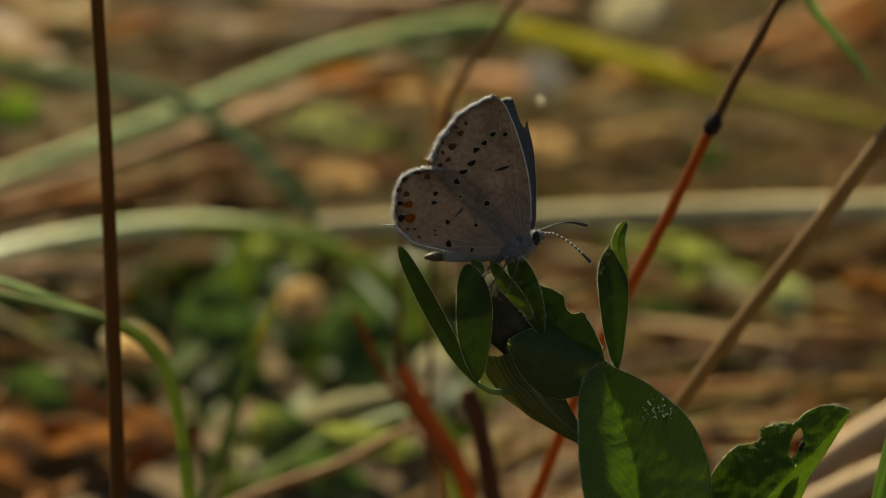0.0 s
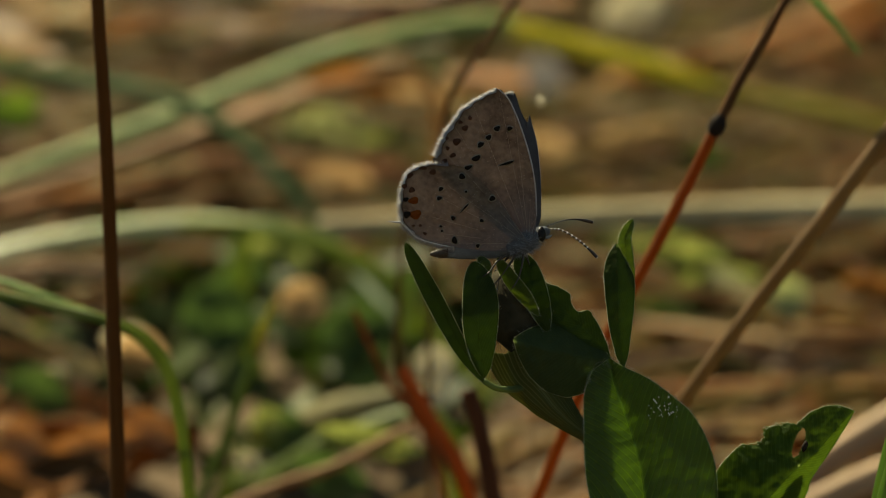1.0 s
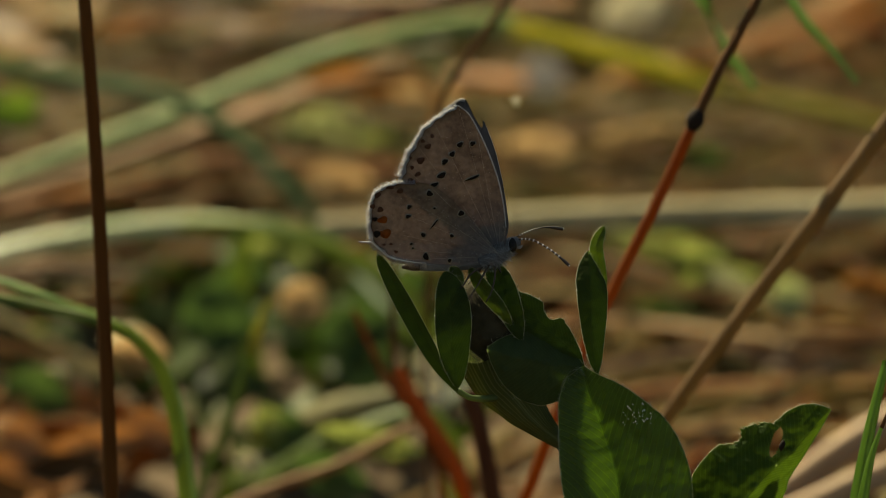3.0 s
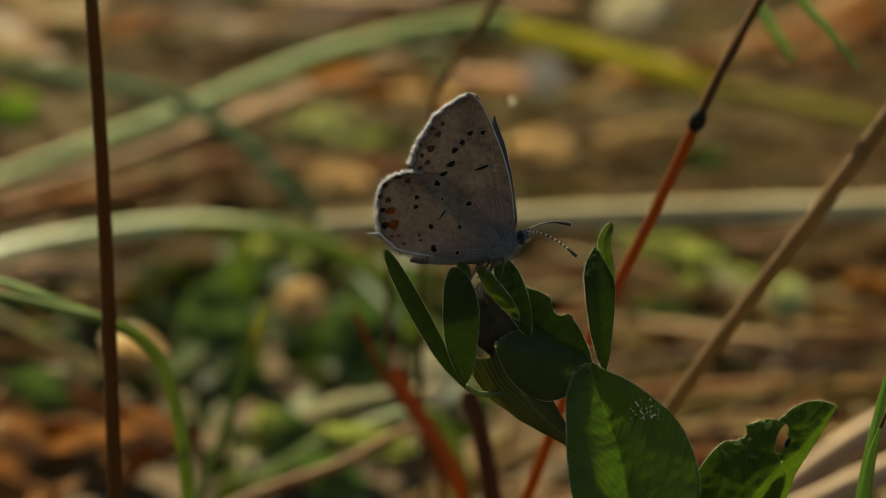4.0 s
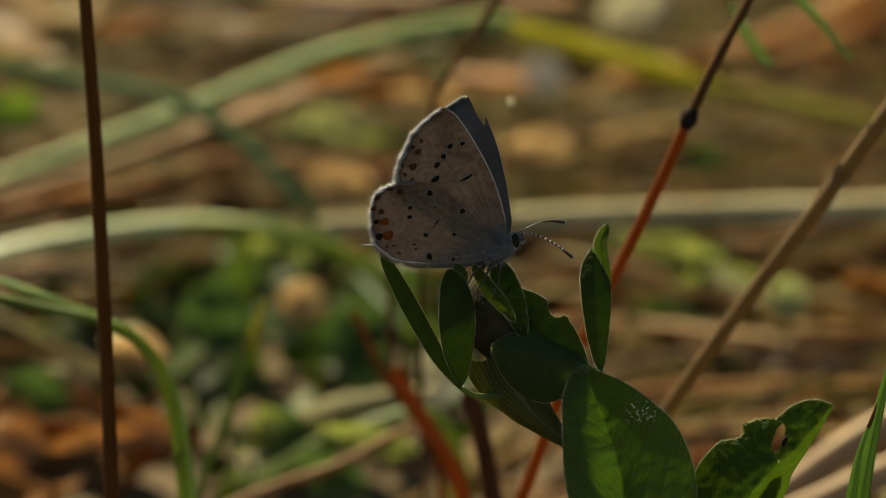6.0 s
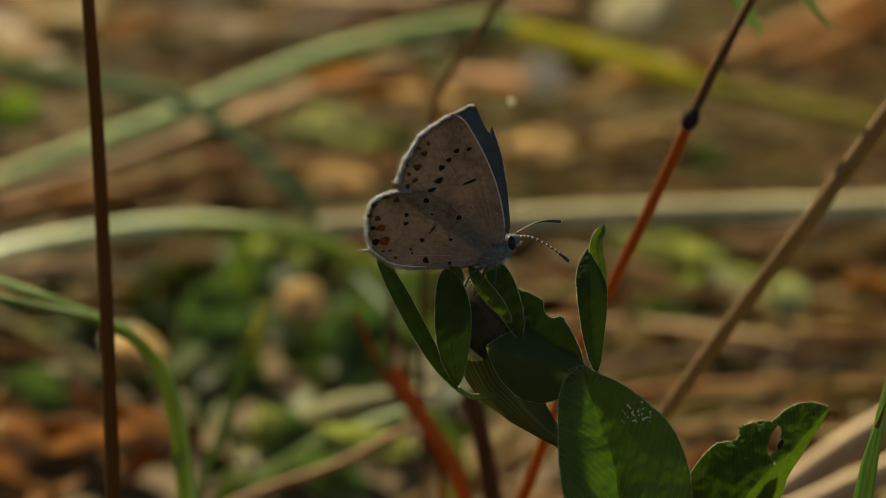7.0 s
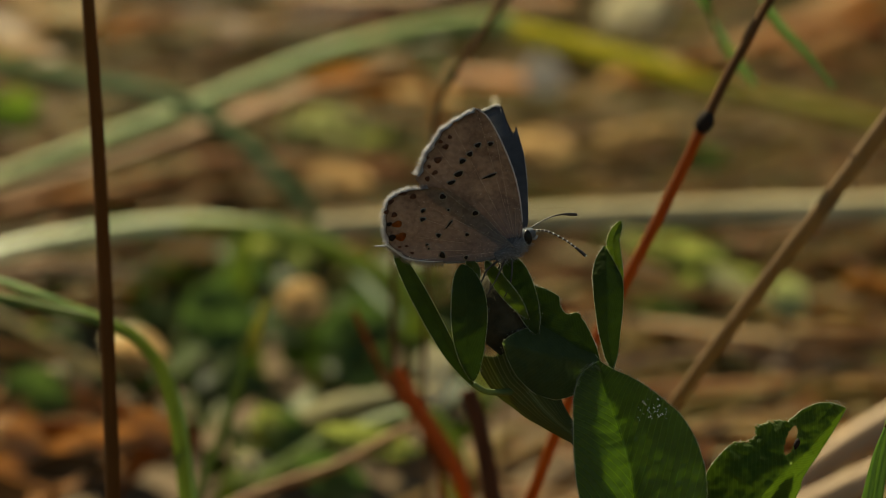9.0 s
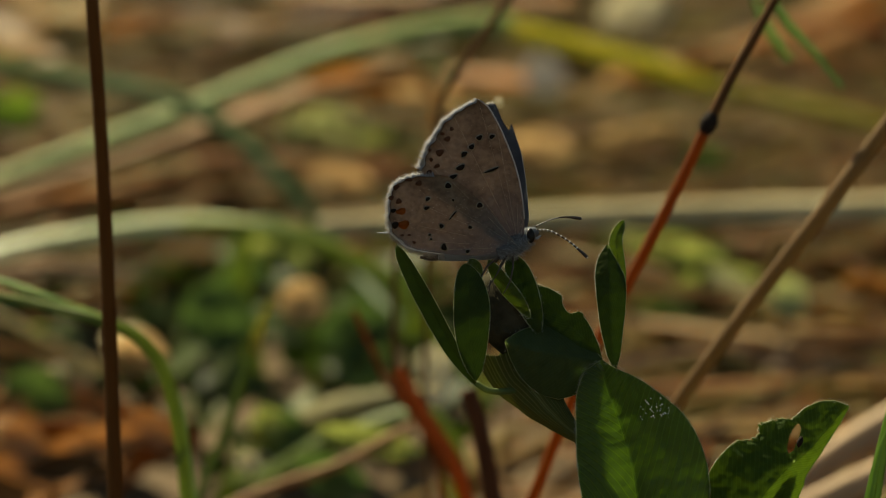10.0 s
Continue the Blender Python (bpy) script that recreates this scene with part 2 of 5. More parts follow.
DEAD_LEAF = material("dead_leaf", [(0.10, 0.042, 0.012), (0.28, 0.12, 0.035), (0.18, 0.08, 0.025), (0.40, 0.20, 0.07)], 200, 0.6, 0.42, (1.0, 0.9, 0.75), 0.5, island=True, gloss=0.12)
THIN_TAN = material("thin_tan_leaf", [(0.30, 0.19, 0.085), (0.46, 0.31, 0.15)], 160, 0.6, 0.58, (0.86, 0.67, 0.46), 0.5, gloss=0.12)
THIN_PALE = material("thin_pale_leaf", [(0.44, 0.37, 0.26), (0.60, 0.51, 0.38)], 160, 0.6, 0.58, (0.96, 0.84, 0.66), 0.5, gloss=0.12)
THIN_ORANGE = material("thin_brown_leaf", [(0.11, 0.050, 0.021), (0.44, 0.25, 0.13), (0.22, 0.105, 0.045)], 220, 0.6, 0.50, (0.60, 0.38, 0.20), 0.9, gloss=0.12)
THIN_RUST = material("thin_rust_leaf", [(0.23, 0.115, 0.035), (0.37, 0.20, 0.065)], 160, 0.6, 0.55, (0.62, 0.38, 0.17), 0.5, gloss=0.12)
THIN_SAGE = material("thin_sage_leaf", [(0.36, 0.38, 0.19), (0.50, 0.52, 0.29)], 160, 0.6, 0.55, (0.84, 0.90, 0.52), 0.5, gloss=0.12)
THIN_LIME = material("thin_lime_leaf", [(0.15, 0.17, 0.05), (0.27, 0.28, 0.10)], 160, 0.55, 0.55, (0.66, 0.70, 0.34), 0.4, gloss=0.12)
THIN_GREEN = material("thin_green_leaf", [(0.045, 0.070, 0.026), (0.085, 0.115, 0.044)], 160, 0.55, 0.55, (0.32, 0.42, 0.19), 0.4, gloss=0.12)
GREEN_STUFF = material("low_greens", [(0.018, 0.028, 0.009), (0.036, 0.058, 0.016), (0.062, 0.090, 0.026), (0.105, 0.118, 0.040), (0.044, 0.080, 0.030)], 250, 0.55, 0.45, (3.0, 2.8, 1.7), 0.3, island=True, gloss=0.12)
SOIL = material("soil", [(0.024, 0.015, 0.007), (0.070, 0.042, 0.018), (0.11, 0.068, 0.03)], 90, 0.9, 0.0, None, 1.0)
WING = material("wing_underside", [(0.052, 0.039, 0.031), (0.262, 0.212, 0.180)], 2200, 0.8, 0.34, (0.210, 0.156, 0.134), 1.0, swing=(0.3, 1.9), basal=(0.10, 0.12, 0.16), gloss=0.06)
WING_TOP = material("wing_upperside", [(0.026, 0.028, 0.036), (0.072, 0.076, 0.092)], 1300, 0.6, 0.34, (0.24, 0.235, 0.255), 0.3, gloss=0.12)
FRINGE = material("white_fringe", [(0.27, 0.27, 0.30), (0.50, 0.50, 0.55)], 3000, 0.6, 0.38, (0.47, 0.46, 0.50), 0.0, gloss=0.1)
FRINGE_GREY = material("grey_fringe", [(0.16, 0.155, 0.16), (0.34, 0.33, 0.34)], 3000, 0.6, 0.35, (0.34, 0.33, 0.34), 0.0, gloss=0.1)
TUFT = material("white_tuft", [(0.75, 0.74, 0.73), (0.85, 0.84, 0.83)], 3000, 0.5, 0.45, (0.95, 0.94, 0.92), 0.0, gloss=0.2)
VEIN = material("pale_scales", [(0.22, 0.19, 0.16), (0.42, 0.38, 0.34)], 3000, 0.6, 0.3, (0.5, 0.45, 0.4), 0.0, gloss=0.2)
SCALE_SPARKLE = material("scale_sparkle", [(0.34, 0.31, 0.28), (0.62, 0.58, 0.54)], 3000, 0.4, 0.35, (0.65, 0.6, 0.55), 0.0, gloss=0.4)
BLACK_SPOT = material("black_spot", [(0.008, 0.007, 0.006), (0.018, 0.014, 0.012)], 4000, 0.9, 0.0, None, 0.1, gloss=0.02)
BROWN_SPOT = material("brown_spot", [(0.034, 0.016, 0.011), (0.085, 0.044, 0.031)], 4000, 0.9, 0.2, (0.2, 0.13, 0.09), 0.1, gloss=0.02)
ORANGE_SPOT = material("orange_spot", [(0.11, 0.028, 0.007), (0.21, 0.058, 0.013)], 4000, 0.8, 0.25, (0.6, 0.28, 0.07), 0.1, gloss=0.05)
PALE_RING = material("pale_ring", [(0.19, 0.167, 0.137), (0.27, 0.24, 0.205)], 4000, 0.8, 0.34, (0.30, 0.27, 0.235), 0.1, gloss=0.05)
BODY_HAIR = material("pale_body_hair", [(0.10, 0.115, 0.145), (0.36, 0.38, 0.43)], 900, 0.7, 0.35, (0.6, 0.62, 0.66), 0.0, gloss=0.1)
FUZZ = material("blue_grey_fuzz", [(0.030, 0.034, 0.044), (0.12, 0.13, 0.155)], 2500, 0.8, 0.2, (0.5, 0.52, 0.56), 0.5, gloss=0.06)
EYE_BLACK = material("eye", [(0.005, 0.004, 0.004), (0.010, 0.008, 0.008)], 4000, 0.3, 0.0, None, 0.05, gloss=0.12)
FEELER = material("antenna_dark", [(0.020, 0.014, 0.012), (0.04, 0.03, 0.025)], 4000, 0.5, 0.0, None, 0.1)
RING_WHITE = material("antenna_white", [(0.70, 0.69, 0.66), (0.85, 0.84, 0.80)], 3000, 0.4, 0.0, None, 0.0)


# ---------------------------------------------------------------- geometry helpers
def even_spline(pts, n):
    """n points along a smooth line through pts that lie at uneven distances."""
    p = [Vector(q) for q in pts]
    d = [max(1e-6, (b - a).length) for a, b in zip(p, p[1:])]
    way = [(p[1] - p[0]) / d[0]]
    for i in range(1, len(p) - 1):
        a, b = (p[i] - p[i - 1]) / d[i - 1], (p[i + 1] - p[i]) / d[i]
        way.append((a * d[i] + b * d[i - 1]) / (d[i - 1] + d[i]))
    way.append((p[-1] - p[-2]) / d[-1])
    out = []
    for i in range(n):
        s = i / (n - 1) * len(d)
        k = min(int(s), len(d) - 1)
        f = s - k
        h = f * f * (3 - 2 * f)
        out.append(p[k] * (1 - h) + p[k + 1] * h + way[k] * (d[k] * f * (1 - f) ** 2) - way[k + 1] * (d[k] * f * f * (1 - f)))
    return out


def spline(pts, n):
    """n points along a smooth line through pts."""
    p = [Vector(q) for q in pts]
    p = [2 * p[0] - p[1]] + p + [2 * p[-1] - p[-2]]
    segs = len(p) - 3
    out = []
    for i in range(n):
        s = i / (n - 1) * segs
        k = min(int(s), segs - 1)
        f = s - k
        a, b, c, d = p[k:k + 4]
        out.append(0.5 * ((2 * b) + (c - a) * f + (2 * a - 5 * b + 4 * c - d) * f * f + (3 * b - a - 3 * c + d) * f ** 3))
    return out


def ramp_of(values, f):
    s = f * (len(values) - 1)
    k = min(int(s), len(values) - 2)
    return values[k] + (values[k + 1] - values[k]) * (s - k)


def mesh_of(name, verts, faces, mat, smooth=True, uvs=None):
    me = bpy.data.meshes.new(name)
    me.from_pydata([tuple(c * MM for c in v) for v in verts], [], faces)
    me.materials.append(mat)
    if smooth:
        me.polygons.foreach_set("use_smooth", [True] * len(me.polygons))
    if uvs:
        lay = me.uv_layers.new(name="UVMap")
        for lp in me.loops:
            lay.data[lp.index].uv = uvs[lp.vertex_index]
    me.update()
    return me


def part(name, me, parent, label="", kind=""):
    ob = new(name, me)
    ob.parent = parent
    return tagged(ob, label, kind=kind)


def thing(name, m, label, category, group="", kind="", data=None):
    ob = new(name, data)
    ob.matrix_world = m
    ob.empty_display_size = 0.005
    return tagged(ob, label, category, group, kind)


def tube(pts, radii, n=24, sides=10, flat=1.0):
    """Verts and faces (mm) of a round rod along a smooth line; radii: along its length."""
    line = even_spline(pts, n)
    verts, faces = [], []
    ref = Vector((0, -1, 0))
    for i, p in enumerate(line):
        t = (line[min(i + 1, n - 1)] - line[max(i - 1, 0)]).normalized()
        s = ref.cross(t)
        s = (s if s.length > 1e-4 else Vector((1, 0, 0))).normalized()
        u = t.cross(s)
        r = ramp_of(radii, i / (n - 1))
        for k in range(sides):
            a = 2 * math.pi * k / sides
            verts.append(p + s * (math.cos(a) * r) + u * (math.sin(a) * r * flat))
    for i in range(n - 1):
        for k in range(sides):
            k2 = (k + 1) % sides
            faces.append((i * sides + k, i * sides + k2, (i + 1) * sides + k2, (i + 1) * sides + k))
    verts += [line[0], line[-1]]
    b, e = len(verts) - 2, len(verts) - 1
    for k in range(sides):
        k2 = (k + 1) % sides
        faces.append((b, k2, k))
        faces.append((e, (n - 1) * sides + k, (n - 1) * sides + k2))
    return verts, faces


def joined(pieces):
    verts, faces = [], []
    for v, f in pieces:
        o = len(verts)
        verts += v
        faces += [tuple(i + o for i in q) for q in f]
    return verts, faces


def hair(root, tip, r):
    root, tip = Vector(root), Vector(tip)
    t = (tip - root).normalized()
    s = t.orthogonal().normalized()
    u = t.cross(s)
    v = [root + s * r, root - s * r * 0.5 + u * r * 0.87, root - s * r * 0.5 - u * r * 0.87, tip]
    return v, [(0, 1, 3), (1, 2, 3), (2, 0, 3)]


def strip(pts, widths, n=30, keel=0.11, thick=0.22, facing=(0, -1, 0), twist=0.0):
    """Verts, faces of a grass blade with a keel and thickness along a smooth line."""
    line = even_spline(pts, n)
    verts, faces = [], []
    for i, p in enumerate(line):
        f = i / (n - 1)
        t = (line[min(i + 1, n - 1)] - line[max(i - 1, 0)]).normalized()
        s = Vector(facing).cross(t)
        s = (s if s.length > 1e-3 else Vector((1, 0, 0))).normalized()
        u = t.cross(s).normalized()
        if twist:
            q = Matrix.Rotation(twist * f, 3, t)
            s, u = q @ s, q @ u
        w = ramp_of(widths, f) / 2
        for a, d in ((-1, 0), (-0.55, 0.55), (0, 1), (0.55, 0.55), (1, 0)):
            verts.append(p + s * (a * w) + u * (d * w * keel * 2))
        for a, d in ((0.55, 0.55), (0, 1), (-0.55, 0.55)):
            verts.append(p + s * (a * w) + u * (d * w * keel * 2 - thick))
    m = 8
    for i in range(n - 1):
        for k in range(m):
            k2 = (k + 1) % m
            faces.append((i * m + k, i * m + k2, (i + 1) * m + k2, (i + 1) * m + k))
    faces.append(tuple(range(m)))
    faces.append(tuple(range((n - 1) * m, n * m))[::-1])
    return verts, faces


def at(p):
    return SUBJECT @ Matrix.Translation(Vector(p) * MM)


# ---------------------------------------------------------------- ground
def build_ground():
    n = 150
    def spread(i):
        s = (i / n - 0.5) * 2
        return math.copysign(0.9 * abs(s) + 80 * abs(s) ** 9, s)
    verts, faces = [], []
    for j in range(n + 1):
        for i in range(n + 1):
            x, y = spread(i), 0.6 + spread(j)
            near = max(0.0, 1 - math.hypot(x, y - 0.6) / 1.5)
            z = near * (noise.noise((x * 9, y * 9, 0)) * 5 + noise.noise((x * 40, y * 40, 3)) * 2.5) - 1.5
            verts.append((x / MM, y / MM, z))
    for j in range(n):
        for i in range(n):
            a = j * (n + 1) + i
            faces.append((a, a + 1, a + n + 2, a + n + 1))
    ob = new("ground", mesh_of("ground", verts, faces, SOIL))
    tagged(ob, "dark brown meadow soil under dry grass litter", "ground", kind="structure")


build_ground()


def litter_piece(rng, x, y, z, length, width, yaw, rise, bend):
    """A dry blade fragment: a flat three-sided rod of five rings."""
    dirv = Vector((math.cos(yaw), math.sin(yaw), 0))
    side = Vector((-dirv.y, dirv.x, 0))
    pts = []
    for i in range(5):
        f = i / 4
        c = Vector((x, y, z)) + dirv * (length * (f - 0.5)) + Vector((0, 0, 1)) * (rise * f * length + bend * length * (f * (1 - f)))
        c += side * (math.sin(f * 3) * bend * length * 0.5)
        w = width * (0.5 if i in (0, 4) else 1.0) / 2
        pts += [c - side * w, c + side * w, c + Vector((0, 0, width * 0.22))]
    faces = []
    for i in range(4):
        for k in range(3):
            k2 = (k + 1) % 3
            faces.append((i * 3 + k, i * 3 + k2, i * 3 + 3 + k2, i * 3 + 3 + k))
    return pts, faces


def scatter(name, label, category, count, mat, seed, box, lengths, widths, heights, rises, yaw=None, clear=None):
    """Dry grass pieces over a patch of ground; clear: (x, y, radius) left free of them."""
    rng = random.Random(seed)
    pieces = []
    for _ in range(count):
        x = (box[0] + box[1]) / 2 + (box[1] - box[0]) / 2 * max(-1, min(1, rng.gauss(0, 0.45)))
        y = (box[2] + box[3]) / 2 + (box[3] - box[2]) / 2 * max(-1, min(1, rng.gauss(0, 0.45)))
        a = rng.uniform(0, 2 * math.pi) if yaw is None else rng.gauss(*yaw)
        ln = rng.uniform(*lengths)
        if any(math.hypot(x + math.cos(a) * ln * MM * f - hx, y + math.sin(a) * ln * MM * f - hy) < hr for hx, hy, hr in HERBS for f in (-0.4, -0.2, 0, 0.2, 0.4)):
            continue
        if clear and math.hypot(x - clear[0], y - clear[1]) < clear[2]:
            continue
        piece = litter_piece(rng, x / MM, y / MM, rng.uniform(*heights), ln, rng.uniform(*widths), a, rng.uniform(*rises), rng.uniform(-0.15, 0.3))
        if not any(math.hypot(q.x * MM - hx, q.y * MM - hy) < hr for hx, hy, hr in BARE for q in piece[0]):
            pieces.append(piece)
    v, f = joined(pieces)
    ob = new(name, mesh_of(name, v, f, mat))
    return tagged(ob, label, category, kind="stuff")


NEAR = (-0.35, 0.35, -0.15, 1.25)
BARE = [(-0.048, 0.497, 0.013), (-0.030, 0.500, 0.010), (-0.052, 0.425, 0.018), (-0.050, 0.455, 0.018), (-0.018, 0.450, 0.012), (-0.048, 0.398, 0.018), (-0.030, 0.415, 0.014)]        # gaps cleared of straw, placed to fit the camera's view
HERBS = [(-0.026, 0.525, 0.030), (-0.012, 0.490, 0.024), (-0.030, 0.478, 0.014), (-0.060, 0.508, 0.012)]     # patches where herbs, not straw, cover the soil
WEDGE = (-0.17, 0.17, 0.34, 1.08)
REAR = (-0.20, 0.20, 0.58, 1.20)
scatter("dry_litter", "tangled tan and brown dry grass litter on the ground", "grass litter", 3000, LITTER, 13, NEAR, (40, 120), (1.5, 4.5), (0, 9), (-0.08, 0.14), (0.12, 0.55))
scatter("litter_bits", "short broken bits of brown dry grass on soil", "grass litter", 2400, LITTER, 5, NEAR, (18, 60), (0.9, 3.0), (0, 6), (-0.1, 0.3), (0.0, 0.7))
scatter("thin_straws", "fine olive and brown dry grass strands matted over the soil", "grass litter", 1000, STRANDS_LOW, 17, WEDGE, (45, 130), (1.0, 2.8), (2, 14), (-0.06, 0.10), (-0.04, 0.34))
scatter("broad_straws", "broad dead grass blades lying across one another", "grass litter", 380, STRANDS, 29, REAR, (35, 110), (4.5, 10.0), (5, 16), (-0.12, 0.25), (0.16, 0.75))
scatter("pale_straws", "pale tan straws lying loosely over the litter", "straw", 110, STRAW_TAN, 11, NEAR, (40, 110), (1.2, 3.2), (4, 12), (-0.05, 0.12), (0.10, 0.35))
scatter("far_litter", "dry brown grass litter spreading all round", "grass litter", 7000, LITTER, 4, (-2.2, 2.2, -1.8, 3.2), (40, 150), (3, 9), (-4, 12), (-0.1, 0.3), clear=(0.0, 0.62, 0.42))


def leaf_bits(name, label, category, spots, count, mat, seed, size, heights, spread_mm):
    """Small curled leaf pieces scattered round places on the ground."""
    rng = random.Random(seed)
    pieces = []
    for _ in range(count):
        sx, sy, r = rng.choice(spots)
        a = rng.uniform(0, 2 * math.pi)
        rad = r * math.sqrt(rng.random())
        base = Vector(((sx + rad * math.cos(a)) / MM, (sy + rad * math.sin(a)) / MM, rng.uniform(*heights)))
        s = rng.uniform(*size)
        turn = Euler((rng.uniform(-1.0, 1.0), rng.uniform(-0.9, 0.9), rng.uniform(0, 6.3))).to_matrix()
        curl = rng.uniform(-0.5, 0.8)
        v, f = [], []
        for i in range(6):
            t = i / 5
            w = math.sin(math.pi * (0.08 + 0.86 * t)) * s * 0.42
            for k in range(5):
                u = (k - 2) / 2
                q = Vector((u * w, (t - 0.5) * s, curl * s * (t - 0.5) ** 2 - abs(u) * w * 0.35 * curl))
                v.append(base + turn @ q)
        for i in range(6):
            for k in range(5):
                v.append(v[i * 5 + k] + turn @ Vector((0, 0, -0.3)))
        for i in range(5):
            for k in range(4):
                a0 = i * 5 + k
                f.append((a0, a0 + 1, a0 + 6, a0 + 5))
                f.append((30 + a0, 30 + a0 + 5, 30 + a0 + 6, 30 + a0 + 1))
        for i in range(5):
            for k in (0, 4):
                a0 = i * 5 + k
                f.append((a0, a0 + 5, a0 + 35, a0 + 30))
        if math.hypot(base.x * MM - 0.021, base.y * MM - 0.552) > 0.016:
            pieces.append((v, f))
    v, f = joined(pieces)
    ob = new(name, mesh_of(name, v, f, mat))
    return tagged(ob, label, category, kind="stuff")


GREEN_SPOTS = [(-0.037, 0.55, 0.018), (-0.013, 0.535, 0.016), (-0.022, 0.50, 0.022), (-0.060, 0.512, 0.016), (-0.089, 0.70, 0.014),
               (-0.03, 0.48, 0.015), (-0.012, 0.490, 0.024)]
leaf_bits("low_greens", "low green clover and herb leaves near the ground", "herb leaves", GREEN_SPOTS, 190, GREEN_STUFF, 7, (4, 10), (2, 16), 0)
DEAD_SPOTS = [(-0.055, 0.46, 0.018), (-0.065, 0.47, 0.02), (-0.09, 0.75, 0.08), (0.06, 0.80, 0.08)]
leaf_bits("dead_leaves", "curled orange-brown dead leaves on the litter", "dead leaves", DEAD_SPOTS, 70, DEAD_LEAF, 8, (8, 18), (4, 16), 0)


def curled_leaf(label, centre, size, width, turn, curl, mat, seed, name="dead_leaf"):
    """A dry curled leaf with rolled edges and a midrib."""
    n, h = 22, 8
    ob = thing(name, at(centre) @ pose(0, 0, 0, turn[0]) @ pose(0, 0, 0, 0, 0, turn[2]), label, name.replace("_", " "), "loose leaves in the litter" if name == "dead_leaf" else "low herb leaves")
    verts, faces = [], []
    for layer in (0, 1):
        for i in range(n):
            t = i / (n - 1)
            w = max(0.03, math.sin(math.pi * t) ** 0.7) * width / 2
            for k in range(-h, h + 1):
                u = k / h
                ang = u * curl
                x = math.sin(ang) / curl * w
                z = (1 - math.cos(ang)) / curl * w + size * 0.25 * (t - 0.4) ** 2
                q = Vector((x, (t - 0.5) * size, z))
                z += noise.noise(q * 0.25 + Vector((seed, 0, 0))) * size * 0.10 + noise.noise(q * 0.7) * size * 0.03
                verts.append((q.x, q.y, z - (0.3 if layer else 0)))
    m = 2 * h + 1
    off = n * m
    for i in range(n - 1):
        for k in range(m - 1):
            c = i * m + k
            faces.append((c, c + 1, c + m + 1, c + m))
            faces.append((off + c, off + c + m, off + c + m + 1, off + c + 1))
        for k in (0, m - 1):
            c = i * m + k
            faces.append((c, c + m, off + c + m, off + c))
    part("leaf_blade", mesh_of("leaf_blade", verts, faces, mat), ob)
    mid = [verts[i * m + h] for i in range(0, n, 3)]
    part("midrib", mesh_of("midrib", *tube(mid, (0.5, 0.2), 24, 6), mat), ob)
    return ob


curled_leaf("curled orange-brown dead leaf on the litter", (-53.4, 149.0, -30.2), 14.0, 6.8, (40, 0, 75), 1.7, THIN_ORANGE, 1, "dead_leaf")
curled_leaf("curled brown dead leaf with a raised edge", (-45.9, 155.0, -26.1), 14.9, 6.4, (72, 0, 105), 1.5, THIN_ORANGE, 2, "dead_leaf")
curled_leaf("crumpled orange-brown dead leaf", (-38.7, 159.0, -24.4), 9.0, 6.9, (72, 0, 60), 1.4, THIN_ORANGE, 3, "dead_leaf")
# dark sheet put where shade lies beneath the curled leaves
curled_leaf("dark brown leaf standing in for the shade under the dead leaves", (-47.8, 138.0, -28.0), 10.8, 5.0, (72, 0, 95), 1.2, STEM_DARK, 4, "dead_leaf")
curled_leaf("pale pinkish dead leaf in the litter", (-56.7, 155.0, -25.3), 6.0, 5.2, (72, 0, 60), 1.0, THIN_TAN, 5, "dead_leaf")
curled_leaf("curled cream dead leaf sunlit from behind", (-1.0, 144.0, -15.2), 5.5, 8.0, (72, 0, 25), 1.5, CREAM, 6, "dead_leaf")
curled_leaf("small pale cream husk in the litter", (-0.9, 131.0, -18.1), 3.5, 3.7, (72, 0, 20), 1.4, CREAM, 7, "dead_leaf")
curled_leaf("cream dead leaf behind the tall stem", (-42.8, 185.0, -14.9), 8.7, 7.3, (72, 0, 80), 1.0, THIN_TAN, 8, "dead_leaf")
curled_leaf("dry tan leaf hanging in the herbs", (-20.4, 201.0, -8.1), 7.4, 8.5, (72, 0, 50), 1.0, THIN_TAN, 9, "dead_leaf")
curled_leaf("yellow-green leaf in the herbs", (-26.7, 238.0, -1.2), 13.2, 6.1, (72, 0, 80), 1.0, THIN_LIME, 10, "herb_leaf")
curled_leaf("fresh green round herb leaf", (-32.8, 202.0, -10.6), 12.3, 12.3, (72, 0, 30), 0.7, THIN_GREEN, 11, "herb_leaf")
curled_leaf("fresh green round herb leaf", (-10.9, 180.0, -16.0), 8.7, 10.0, (72, 0, 60), 0.7, THIN_GREEN, 12, "herb_leaf")
curled_leaf("fresh green herb leaf", (-7.9, 217.0, -6.7), 7.6, 13.6, (72, 0, 15), 0.7, THIN_GREEN, 13, "herb_leaf")
curled_leaf("fresh green herb leaf", (-55.6, 175.0, -20.2), 10.1, 8.1, (72, 0, 70), 0.7, THIN_GREEN, 14, "herb_leaf")
curled_leaf("fresh green herb leaf", (-20.8, 162.0, -24.9), 9.1, 7.0, (72, 0, 60), 0.8, THIN_GREEN, 15, "herb_leaf")
curled_leaf("fresh green herb leaf", (-30.6, 228.0, -5.1), 9.5, 6.9, (72, 0, 100), 0.8, THIN_GREEN, 16, "herb_leaf")
curled_leaf("pale yellow-green leaf in the litter", (-19.8, 310.0, 19.5), 18.5, 11.0, (72, 0, 85), 0.8, THIN_SAGE, 17, "herb_leaf")
